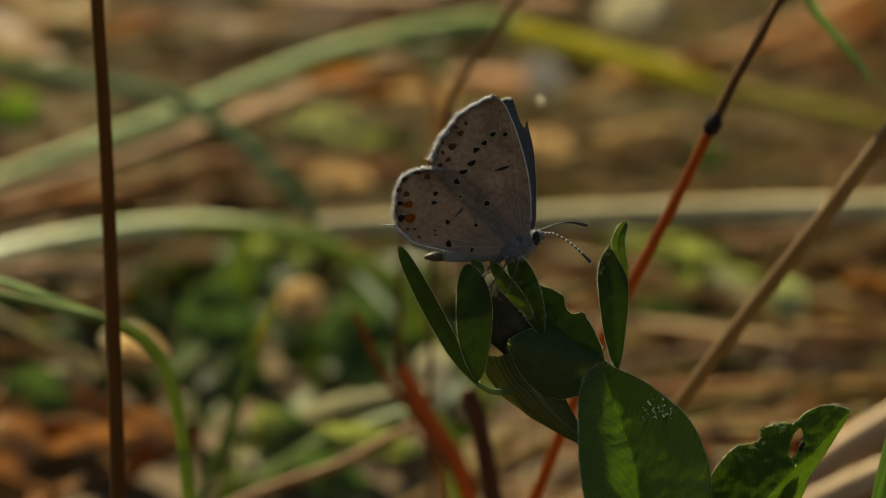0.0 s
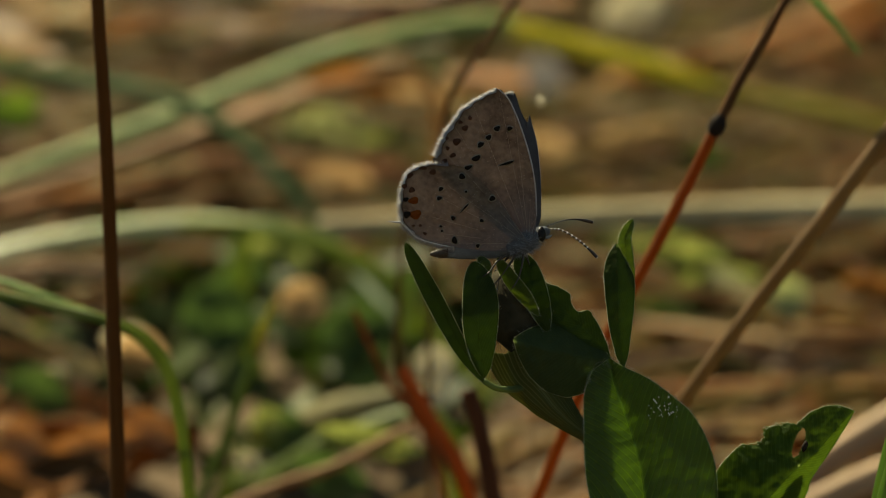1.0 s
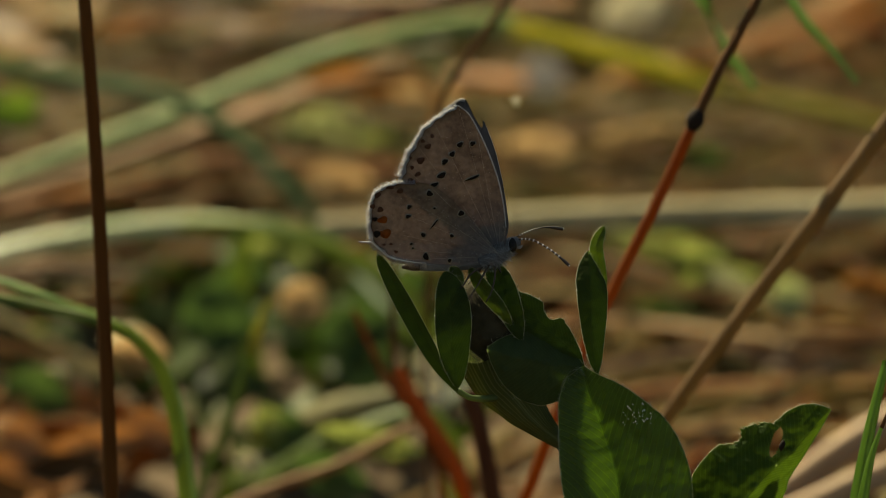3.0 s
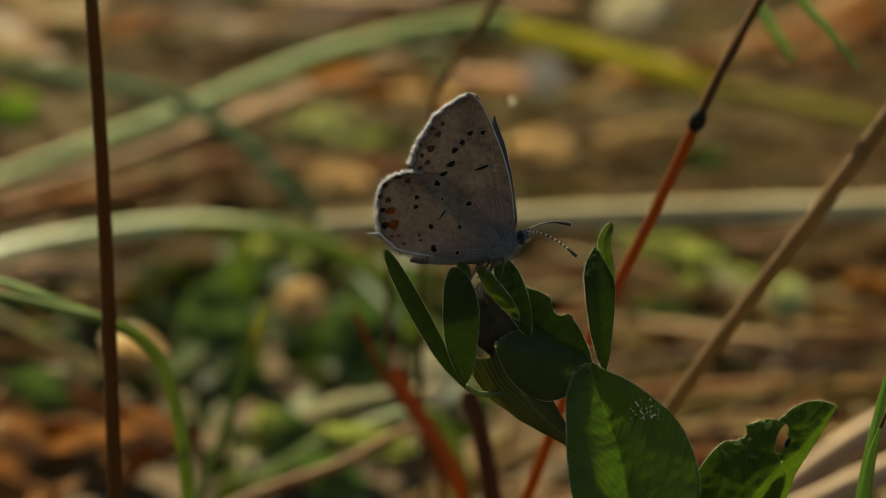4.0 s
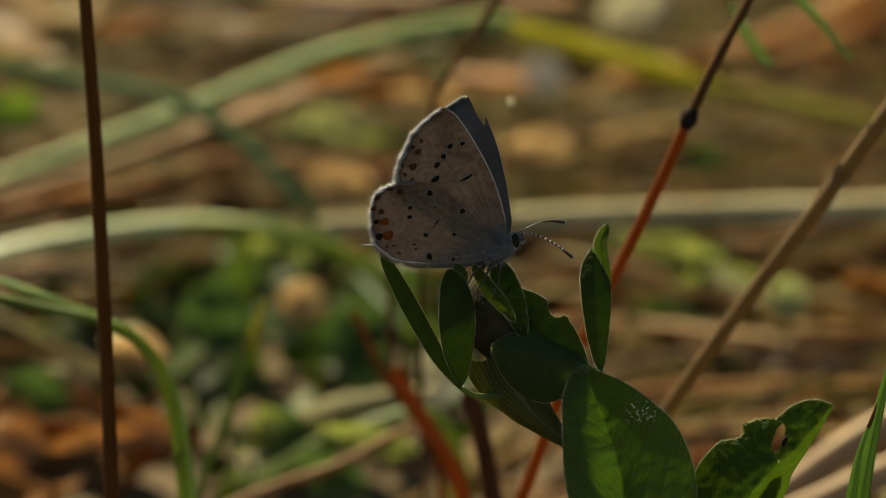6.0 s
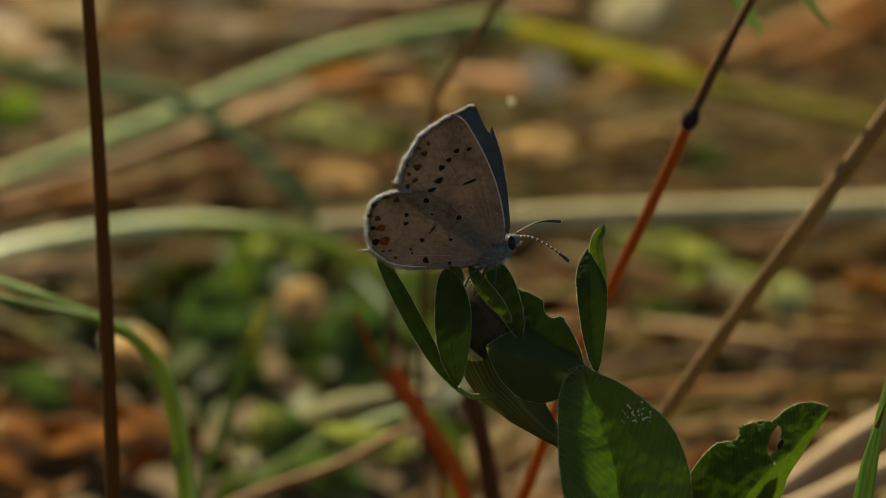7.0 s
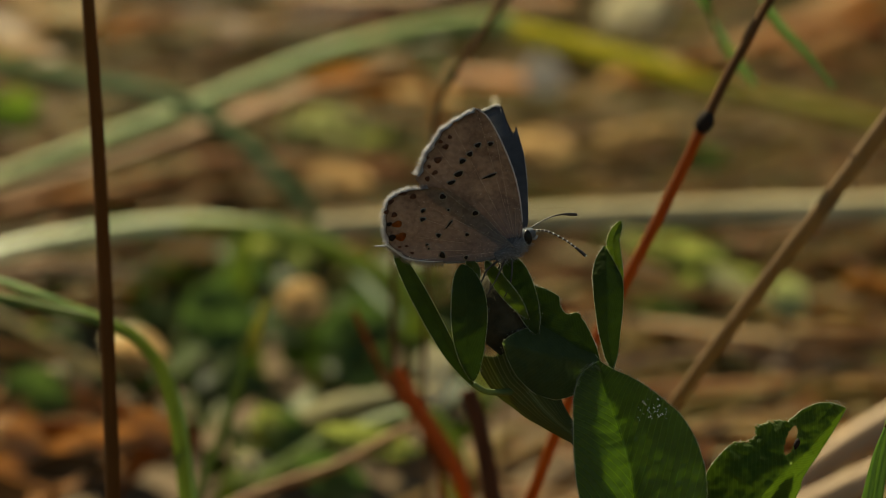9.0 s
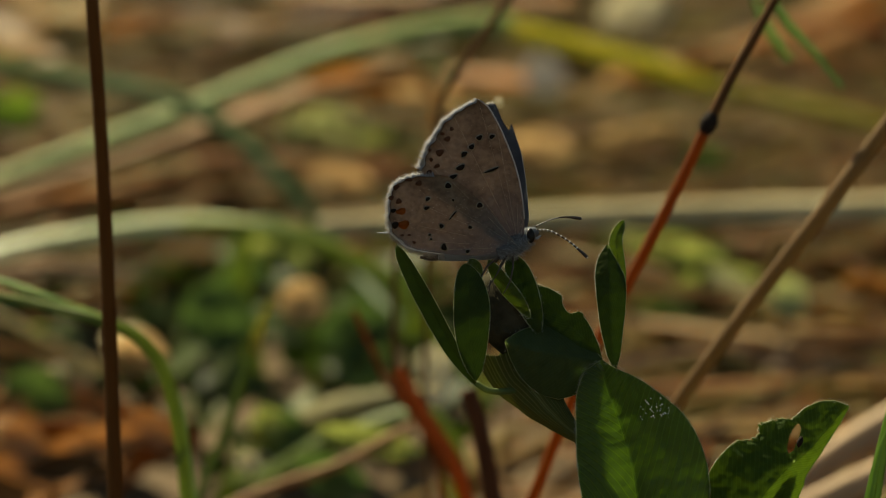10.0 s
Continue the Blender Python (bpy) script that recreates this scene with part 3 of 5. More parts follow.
curled_leaf("bright yellow-green leaf behind", (-77.4, 326.0, 24.1), 8.2, 11.7, (72, 0, 20), 0.8, GRASS_FRESH, 18, "herb_leaf")
curled_leaf("orange-brown dead leaf behind", (-15.1, 344.0, 28.9), 22.0, 9.6, (72, 0, 80), 1.0, THIN_RUST, 19, "dead_leaf")
curled_leaf("pale greyish dead leaf behind", (38.7, 398.0, 47.2), 11.3, 15.6, (72, 0, 15), 0.7, THIN_PALE, 20, "dead_leaf")
curled_leaf("pale tan dead leaf behind", (17.4, 308.0, 15.9), 14.9, 10.3, (72, 0, 80), 1.0, THIN_TAN, 21, "dead_leaf")
curled_leaf("tan dry leaf standing behind", (34.7, 316.0, 19.2), 6.0, 18.5, (72, 0, 10), 1.0, THIN_TAN, 22, "dead_leaf")
curled_leaf("dull green herb leaf behind", (44.8, 303.0, 15.8), 9.8, 6.8, (72, 0, 70), 0.7, THIN_GREEN, 24, "herb_leaf")
curled_leaf("yellow-green leaf in the litter", (34.7, 250.0, -0.8), 10.8, 5.2, (72, 0, 85), 0.8, THIN_LIME, 25, "herb_leaf")
# this and the next pale piece are out-of-focus glints put into leaf colour
curled_leaf("small pale piece standing in for a blurred sun glint", (-53.0, 176.0, -17.1), 2.8, 3.2, (72, 0, 30), 1.4, THIN_PALE, 27, "dead_leaf")
curled_leaf("small pale piece standing in for a blurred sun glint", (-25.7, 155.0, -28.5), 3.7, 3.9, (72, 0, 30), 1.4, THIN_PALE, 28, "dead_leaf")
curled_leaf("tan dead leaf by the upper stems", (-60.5, 398.0, 43.2), 18.1, 7.8, (72, 0, 100), 1.0, THIN_ORANGE, 29, "dead_leaf")
curled_leaf("pale tan dead leaf by the upper stems", (-80.8, 387.0, 38.1), 16.7, 7.7, (72, 0, 95), 1.0, THIN_TAN, 30, "dead_leaf")
curled_leaf("olive green herb leaf in the litter", (35.7, 238.0, -1.2), 17.6, 6.1, (72, 0, 80), 1.0, THIN_LIME, 31, "herb_leaf")
curled_leaf("round pale green herb leaf", (51.7, 218.0, -7.4), 6.6, 7.0, (72, 0, 30), 1.0, THIN_SAGE, 32, "herb_leaf")
curled_leaf("orange-brown dead leaf behind the dry stem", (64.5, 218.0, -6.3), 11.0, 5.8, (72, 0, 80), 1.0, THIN_RUST, 33, "dead_leaf")
curled_leaf("pinkish tan dead leaf lying flat", (50.1, 181.0, -15.7), 18.9, 5.4, (72, 0, 85), 1.0, STRAW_DUSK, 34, "dead_leaf")
curled_leaf("dark green herb leaf in shade", (-12.1, 181.0, -11.7), 8.7, 11.8, (72, 0, 20), 0.8, THIN_GREEN, 35, "herb_leaf")
curled_leaf("dark green herb leaf near the soil", (-13.8, 134.0, -29.2), 10.7, 6.6, (72, 0, 70), 0.8, THIN_GREEN, 36, "herb_leaf")
curled_leaf("olive green leaf under the straw", (-9.6, 134.0, -24.5), 13.6, 4.9, (72, 0, 80), 0.8, THIN_LIME, 37, "herb_leaf")
curled_leaf("small grey-green herb leaf", (-22.9, 152.0, -22.9), 4.5, 5.1, (72, 0, 30), 1.0, THIN_LIME, 38, "herb_leaf")
curled_leaf("pale grey dead leaf behind the butterfly", (19.0, 349.0, 31.3), 11.0, 9.5, (72, 0, 20), 1.0, THIN_GREY, 39, "dead_leaf")
curled_leaf("cream dead leaf by the tall stem", (-44.2, 192.0, -14.4), 8.9, 8.3, (72, 0, 70), 1.3, THIN_PALE, 40, "dead_leaf")
curled_leaf("dull green herb leaf beside the dry stem", (37.5, 245.0, 0.1), 16.9, 5.1, (72, 0, 85), 0.7, THIN_GREEN, 41, "herb_leaf")
curled_leaf("olive green herb leaf beside the red stem", (42.3, 233.0, -5.1), 13.9, 4.5, (72, 0, 95), 0.7, THIN_LIME, 42, "herb_leaf")
curled_leaf("dull green herb leaf low in the litter", (33.7, 220.0, -10.1), 12.8, 4.9, (72, 0, 80), 0.7, THIN_GREEN, 43, "herb_leaf")
curled_leaf("tan dead leaf behind the wings", (-2.5, 340.0, 26.7), 15.6, 7.2, (72, 0, 80), 1.0, THIN_TAN, 44, "dead_leaf")
curled_leaf("yellow-green herb leaf behind the wings", (-8.3, 307.0, 16.9), 13.8, 6.8, (72, 0, 75), 0.8, THIN_LIME, 45, "herb_leaf")
curled_leaf("pale pinkish dead leaf beside the brown leaves", (-54.8, 152.0, -25.5), 8.2, 6.0, (72, 0, 60), 1.0, THIN_ORANGE, 46, "dead_leaf")
curled_leaf("pale sage leaf behind the wings", (-2.1, 352.0, 33.4), 11.5, 7.5, (72, 0, 15), 0.8, THIN_SAGE, 47, "herb_leaf")
curled_leaf("rust brown dead leaf far behind", (83.7, 410.0, 46.1), 18.0, 11.0, (72, 0, 80), 0.9, THIN_RUST, 48, "dead_leaf")
curled_leaf("pinkish tan dead leaf far behind", (65.6, 330.0, 19.0), 9.0, 9.0, (72, 0, 60), 0.9, THIN_TAN, 49, "dead_leaf")
curled_leaf("tan dead leaf beside the hindwing", (-17.6, 288.0, 11.4), 13.0, 6.0, (72, 0, 82), 0.9, THIN_TAN, 50, "dead_leaf")
curled_leaf("pale tan dead leaf beyond the antennae", (29.9, 312.0, 14.8), 15.0, 6.5, (72, 0, 88), 0.9, THIN_TAN, 51, "dead_leaf")

# ---------------------------------------------------------------- grasses
def stem(label, root, pts, radii, mat, joints=(12, 27)):
    """A dry stalk with its thin sheath joints."""
    ob = thing("grass_plant", at(root), label, "grass plant", "grasses round the clover")
    line = [(0, 0, 0)] + pts
    st = part("stalk", mesh_of("stalk", *tube(line, radii, 44, 12), mat), ob)
    sp = even_spline(line, 44)
    for i in joints:
        r = ramp_of(radii, i / 43)
        part("joint", mesh_of("joint", *tube([sp[i], (sp[i] + sp[i + 1]) / 2, sp[i + 1]], (r * 0.98, r * 1.06, r * 0.98), 6, 12), mat), st)
    return ob


def blade(label, root, pts, widths, mat, facing=(0, -1, 0.4)):
    """A single grass blade with a raised midrib."""
    ob = thing("grass_plant", at(root), label, "grass plant", "grasses round the clover")
    line = [(0, 0, 0)] + pts
    bl = part("blade", mesh_of("blade", *strip(line, widths, 46, facing=facing), mat), ob)
    part("midrib", mesh_of("midrib", *tube([p + Vector((0, -0.05, 0.0)) for p in even_spline(line, 20)], (widths[0] * 0.07, widths[-1] * 0.05), 40, 6), mat), bl)
    return ob


def red_grass(label, root, pts, radii, mat):
    """A red culm that turns dark above its knot."""
    ob = thing("grass_plant", at(root), label, "grass plant", "grasses round the clover")
    part("culm", mesh_of("culm", *tube([(0, 0, 0)] + pts[:7], (radii[0], radii[0] * 0.9), 40, 10), mat), ob, "red culm")
    part("upper_culm", mesh_of("upper_culm", *tube(pts[6:], (radii[1] * 1.1, radii[1] * 0.85), 24, 10), STEM_TOP), ob, "dark brown upper culm")
    k = Vector(pts[6])
    d = (Vector(pts[7]) - Vector(pts[5])).normalized()
    part("knot", mesh_of("knot", *tube([k - d * 1.0, k - d * 0.4, k + d * 0.4, k + d * 1.2], (0.5, 0.85, 0.9, 0.5), 12, 10), KNOT), ob, "swollen black knot")
    return ob


tall_stem = stem("tall dry reddish-brown grass stem standing upright", (-31.0, 40.7, -79.3), [(0.0, -14.7, 51.2), (-0.2, -14.7, 60.9), (-0.8, -14.7, 78.8), (-1.3, -15.7, 92.3), (-1.9, -16.7, 103.0), (-2.3, -16.7, 109.5)], (0.76, 0.60), STEM_BROWN, (1,))
red_stem = red_grass("red grass stem with dark brown top and knot", (5.7, 70.6, -70.7), [(0.0, -10.6, 36.8), (3.7, -18.6, 45.0), (7.3, -24.6, 54.7), (10.2, -28.6, 61.7), (13.4, -30.6, 67.9), (17.6, -32.6, 76.1), (20.8, -34.6, 82.9), (23.1, -34.6, 87.5), (25.6, -34.6, 91.9), (27.5, -34.6, 95.3), (30.3, -34.6, 100.3)], (0.62, 0.5), STEM_RED)
dry_stem = stem("slanting pale grey-brown dry grass stem", (17.6, 72.3, -70.2), [(0.0, -12.3, 42.9), (7.4, -20.3, 55.1), (14.8, -24.3, 65.4), (20.35, -27.3, 72.8), (26.75, -29.3, 81.5), (31.6, -30.3, 88.0)], (0.70, 0.90), STEM_GREY, (1,))
thin_stem = stem("thin dark dry grass stem, blurred behind the butterfly", (-0.9, 109.5, -59.6), [(0.0, -17.5, 61.0), (1.0, -19.5, 72.5), (1.9, -21.5, 76.9), (4.1, -23.5, 80.4), (7.0, -24.5, 84.4), (9.8, -25.5, 88.2), (13.3, -25.5, 93.3)], (0.3, 0.45), STEM_DARK)
arc_blade = blade("long arched pale green grass blade", (-81.2, 256.7, -17.4), [(0.0, -6.7, 23.3), (10.8, -6.7, 27.8), (37.7, -6.7, 38.0), (64.7, -6.7, 48.5), (79.0, -6.7, 52.1), (88.9, -6.7, 53.2), (92.1, -6.7, 52.9)], (3.4, 3.8, 3.2), GRASS_PALE)
yellow_blade = blade("bent yellow-green grass blade", (43.8, 262, 26.0), [(-3.4, 0, 1.3), (-9.4, -2, 3.2), (-15.0, -4, 4.6), (-27.9, -8, 7.9), (-37.9, -10, 10.0), (-42.4, -10, 9.4)], (2.6, 3.8, 3.6, 2.0), GRASS_YELLOW)
dull_blade = blade("dull olive dry grass blade behind", (85.5, 279.7, -10.8), [(0.0, -7.7, 26.9), (-12.6, -9.7, 30.6), (-28.6, -13.7, 34.2), (-40.8, -15.7, 36.8), (-48.1, -15.7, 38.3)], (3.8, 3.6, 2.4), GRASS_DULL)
tan_straw_blade = blade("tan straw lying beneath the green arched blade", (-76.9, 252.2, -18.7), [(0.0, -7.2, 25.0), (12.5, -7.2, 28.1), (26.7, -7.2, 32.6), (44.5, -7.2, 38.8), (62.3, -6.2, 44.6), (71.2, -4.2, 46.4), (71.2, 8.4, 2.5)], (2.2, 2.6, 2.0), STRAW_BROWN)
pale_blade = blade("broad pale dry grass blade lying across the litter", (78.8, 224.5, -26.6), [(0.0, -9.5, 33.1), (-12.8, -9.5, 32.6), (-35.3, -9.5, 32.1), (-56.4, -10.5, 31.4), (-77.5, -12.5, 30.4), (-94.2, -14.5, 29.9), (-97.5, -14.5, 29.7)], (4.8, 4.2, 3.0), STRAW_GREY)
sun_blade = blade("arching green grass blade with sun sheen painted as pale colour", (-72.2, 212.7, -30.0), [(0.0, -7.7, 26.9), (7.4, -7.7, 29.3), (19.8, -7.7, 31.9), (33.0, -7.7, 33.6), (42.2, -8.7, 33.4), (48.8, -9.7, 32.2), (56.0, -11.0, 30.2)], (2.8, 3.0, 2.8, 1.2), GRASS_SHEEN)
# the same blade in plain green, without the painted sheen
part("blade_tip", mesh_of("blade_tip", *strip([(34.0, -8.6, 33.6), (42.2, -9.4, 33.3), (50.6, -11.7, 31.55), (57.2, -12.7, 29.3), (62.9, -13.7, 26.0), (67.6, -15.7, 21.5), (80.0, -17.7, 8.0)], (1.2, 2.6, 2.8, 2.4, 1.6), 40, facing=(0, -1, 0.4)), GRASS_LIME), sun_blade, "lime green drooping blade tip")
cross_blade = blade("thin dark green grass blade bending down", (-78.9, 254.1, -18.1), [(0.0, -14.1, 49.1), (13.3, -14.1, 46.0), (23.2, -16.1, 44.1), (36.7, -20.1, 41.6), (48.3, -26.1, 34.4), (56.4, -32.1, 26.5), (62.5, -36.1, 19.0), (72.0, -50.0, 8.0), (85.0, -64.0, -5.9)], (2.8, 2.6, 1.8), GRASS_BLUE)
bend_blade = blade("green grass blade bent over from the ground", (-25.9, 64.2, -72.6), [(0.0, -12.2, 42.4), (-0.4, -12.2, 48.2), (-1.3, -12.2, 55.2), (-2.9, -12.2, 60.7), (-5.2, -12.2, 63.4), (-8.7, -12.2, 65.1), (-14.2, -10.2, 66.5), (-20.3, -8.2, 67.8), (-27.1, -6.2, 69.1)], (1.35, 1.3, 1.0), GRASS_MID)
side_blade = blade("pale green grass blade with a folded keel", (-25.6, 67.7, -71.5), [(0.0, -11.7, 40.9), (-0.7, -11.7, 48.0), (-1.9, -10.7, 55.0), (-4.0, -9.7, 59.7), (-6.9, -9.7, 62.6), (-10.4, -7.7, 64.3), (-14.5, -7.7, 65.8), (-18.9, -5.7, 67.4), (-22.8, -3.7, 68.4), (-29.1, -1.7, 69.7)], (0.6, 0.7, 0.8, 0.85), GRASS_SOFT)
short_blade = blade("slender green grass blade with a yellow tip", (-30.3, 112.0, -58.9), [(0.0, -7.0, 24.3), (2.1, -7.0, 30.3), (5.6, -9.0, 38.7), (7.8, -11.0, 45.1), (9.1, -12.0, 49.1), (10.7, -12.0, 53.0)], (1.3, 1.2, 0.7), GRASS_DIM)
part("dry_tip", mesh_of("dry_tip", *tube([(8.3, -11.3, 46.6), (9.3, -12.1, 49.4), (10.7, -12.1, 53.0)], (0.5, 0.62, 0.2), 14, 8, 0.5), GRASS_YELLOW), short_blade, "yellow withered tip")
thin_red_stem = stem("thin dark red-brown stalk behind the clover", (3.0, 108.5, -59.9), [(0.0, -8.5, 29.6), (-3.9, -8.5, 38.2), (-7.7, -8.5, 44.1), (-8.1, -10.5, 52.1), (-7.7, -12.5, 60.0), (-7.4, -12.5, 62.6)], (0.5, 0.3), STEM_DARK)
red_shoot = blade("red-orange dry grass shoot", (3.6, 98.4, -62.8), [(0.0, -8.4, 29.4), (-1.6, -10.4, 37.9), (-4.5, -10.4, 42.7), (-6.7, -10.4, 46.5), (-8.2, -10.4, 49.4)], (1.3, 1.9, 1.5), SHEATH_RED)
red_twig = stem("thin red twig leaning on the shoot", (-3.8, 107.1, -60.3), [(0.0, -12.1, 42.1), (-2.3, -12.1, 44.7), (-4.6, -12.1, 49.3), (-6.4, -12.1, 53.2)], (0.5, 0.3), STEM_RED)
purple_stem = stem("dark purple-brown clover stalk", (6.2, 80.0, -68.0), [(0.0, -10.0, 35.0), (-0.8, -10.0, 41.0), (-1.7, -10.0, 46.0), (-2.5, -10.0, 49.7), (-3.5, -10.0, 52.8)], (1.05, 0.95), STEM_PURPLE)
straw = blade("pale tan straw leaning out of the litter", (-27.3, 117.3, -57.3), [(0.0, -7.3, 25.6), (6.1, -7.3, 28.5), (14.9, -7.3, 31.6), (20.3, -7.3, 34.4), (25.1, -7.3, 37.0)], (1.2, 1.3, 1.2), STRAW_BROWN)
cream_blade = blade("cream coloured broken dry blade", (-28.3, 190.2, -36.4), [(0.0, -2.2, 7.7), (8.1, -24.2, 13.4), (14.6, -36.2, 15.8), (21.4, -40.2, 16.8), (25.8, -40.2, 17.3)], (2.2, 3.0, 2.8), STRAW_DIM)
lime_blade = blade("lime green grass blade lying low", (-29.7, 174.0, -41.1), [(0.0, -2.0, 7.1), (7.0, -19.0, 11.5), (13.4, -32.0, 15.3), (19.3, -36.0, 17.7), (26.9, -38.0, 19.8), (33.5, -37.0, -6.0)], (2.6, 3.6, 3.4, 2.6), GRASS_MID)
tan_blade = blade("broad tan dry blade lying on the ground", (37.7, 126.3, -54.8), [(0.0, -6.3, 22.0), (6.3, -6.3, 26.7), (12.5, -6.3, 31.0), (17.3, -6.3, 33.8), (24.2, -6.3, 37.6), (24.2, 4.1, 1.2)], (3.6, 4.0, 4.4, 4.4), STRAW_PINK)
tan_blade_low = blade("tan dry blade lying on the ground", (39.6, 117.1, -57.4), [(0.0, -7.1, 24.7), (5.4, -7.1, 27.2), (10.8, -7.1, 29.7), (18.2, -7.1, 32.5), (18.2, 2.0, 0.6)], (3.4, 3.8, 3.8), STRAW_PINK)
corner_blade = blade("tall fresh green grass blade", (38.3, 22.3, -84.6), [(0.0, -14.3, 49.8), (1.2, -14.3, 62.0), (2.5, -14.3, 68.2), (4.2, -14.3, 74.4)], (1.5, 1.4, 0.7), GRASS_DEEP)
corner_shoot = blade("short pointed green grass blade with a dry tip", (37.9, 19.6, -85.4), [(0.0, -14.6, 50.9), (1.5, -14.6, 63.0), (2.5, -14.6, 67.2), (3.9, -14.6, 70.7)], (1.2, 1.0, 0.15), GRASS_DEEP)
part("dry_tip", mesh_of("dry_tip", *tube([(3.3, -14.7, 69.3), (3.8, -14.7, 70.4), (4.2, -14.7, 71.5)], (0.2, 0.16, 0.04), 12, 8, 0.6), STEM_DARK), corner_shoot, "withered red-brown tip")
upper_blade = blade("thin fresh green grass blade hanging in from above", (35.7, -114.9, -123.9), [(0.0, -35.1, 122.4), (1.4, -15.1, 145.6), (-4.0, 44.9, 160.5), (-7.5, 124.9, 162.1), (-4.4, 174.9, 156.1), (-0.3, 196.9, 151.1), (1.6, 200.9, 148.8), (3.9, 202.9, 146.0)], (2.2, 2.6, 2.4, 0.8), GRASS_BLUE)
second_upper_blade = blade("slim green grass blade hanging in from above", (43.4, -105.7, -121.3), [(0.0, -34.3, 119.7), (1.9, -14.3, 144.2), (-2.3, 45.7, 160.2), (-8.0, 125.7, 162.3), (-9.3, 150.7, 153.4), (-5.4, 163.7, 147.4), (-2.5, 165.7, 144.6), (0.4, 165.7, 140.9)], (1.6, 1.7, 1.4, 0.5), GRASS_BLUE)
# added stalk, hardly visible; the pale bead on it stands in for a glint
glint_stalk = thing("grass_plant", at((9.8, 78.6, -69.0)), "added thin stalk with a pale bead standing in for a glint", "grass plant", "grasses round the clover")
part("stalk", mesh_of("stalk", *tube([(0, 0, 0), (-0.4, -8, 34), (0.1, -16, 66), (0.5, -18.6, 84.2)], (0.10, 0.05), 30, 6), STEM_GREY), glint_stalk)
part("seed", mesh_of("seed", *tube([(0.45, -18.6, 84.0), (0.48, -18.6, 84.3), (0.5, -18.6, 84.7), (0.5, -18.6, 84.95)], (0.1, 0.36, 0.36, 0.1), 10, 10), CREAM), glint_stalk, "pale bead standing in for a glint")
olive_band = blade("broad olive green grass blade lying low", (24.6, 246.0, 2.3), [(7.7, -4.0, -2.2), (15.2, -10.0, -5.5), (22.4, -18.0, -9.1), (27.9, -24.0, -12.4)], (3.6, 5.0, 4.6, 2.0), GRASS_OLIVE)
dusky_blade = blade("greyish brown dead grass blade lying back", (-64.0, 440.0, 55.2), [(11.5, -10.0, -6.0), (25.3, -25.0, -12.8), (38.6, -40.0, -19.9), (47.9, -50.0, -26.0)], (4.0, 7.0, 6.5, 3.0), STRAW_DUSK)
olive_dead_blade = blade("olive brown dead grass blade", (-85.6, 430.0, 53.3), [(11.7, -10.0, -5.4), (23.5, -25.0, -12.6), (34.8, -40.0, -19.6)], (4.0, 7.5, 6.5, 3.0), GRASS_DULL)
pink_dead_blade = blade("pinkish tan dead grass blade", (-93.5, 400.0, 46.6), [(10.3, -10.0, -5.7), (20.5, -22.0, -12.4), (30.8, -38.0, -20.2)], (5.0, 6.0, 4.5, 2.5), STRAW_PINK)
rust_blade = blade("rust brown dead grass blade under the arch", (-74.5, 262.0, 5.1), [(10.1, 0.0, 1.9), (19.6, 6.0, 3.3), (29.1, 14.0, 6.4), (39.9, 22.0, 9.2)], (3.0, 4.6, 4.2, 2.0), STRAW_RUST)
pinkish_low_blade = blade("dusky tan dead grass blade lying among the herbs", (-67.9, 205.0, -4.2), [(9.7, 1.0, 1.1), (17.0, 1.0, 1.0), (24.0, -1.0, 0.2)], (2.0, 2.6, 2.0, 0.3), STRAW_DUSK)
# dim end of the arching blade, drawn as its own darker blade
dim_blade = blade("dim green grass blade sinking into the litter", (-26.1, 217.3, -28.7), [(0.0, -9.3, 32.4), (4.2, -11.3, 31.1), (11.0, -14.3, 28.1), (19.2, -17.3, 23.9), (19.2, -9.7, -2.7)], (2.2, 2.8, 2.2), GRASS_MID)


# ---------------------------------------------------------------- clover plant
CLOVER_HOME = at((15.5, 20.6, -85.1))
clover = thing("clover_plant", CLOVER_HOME, "green hairy clover plant with a bud, carrying the butterfly", "clover")


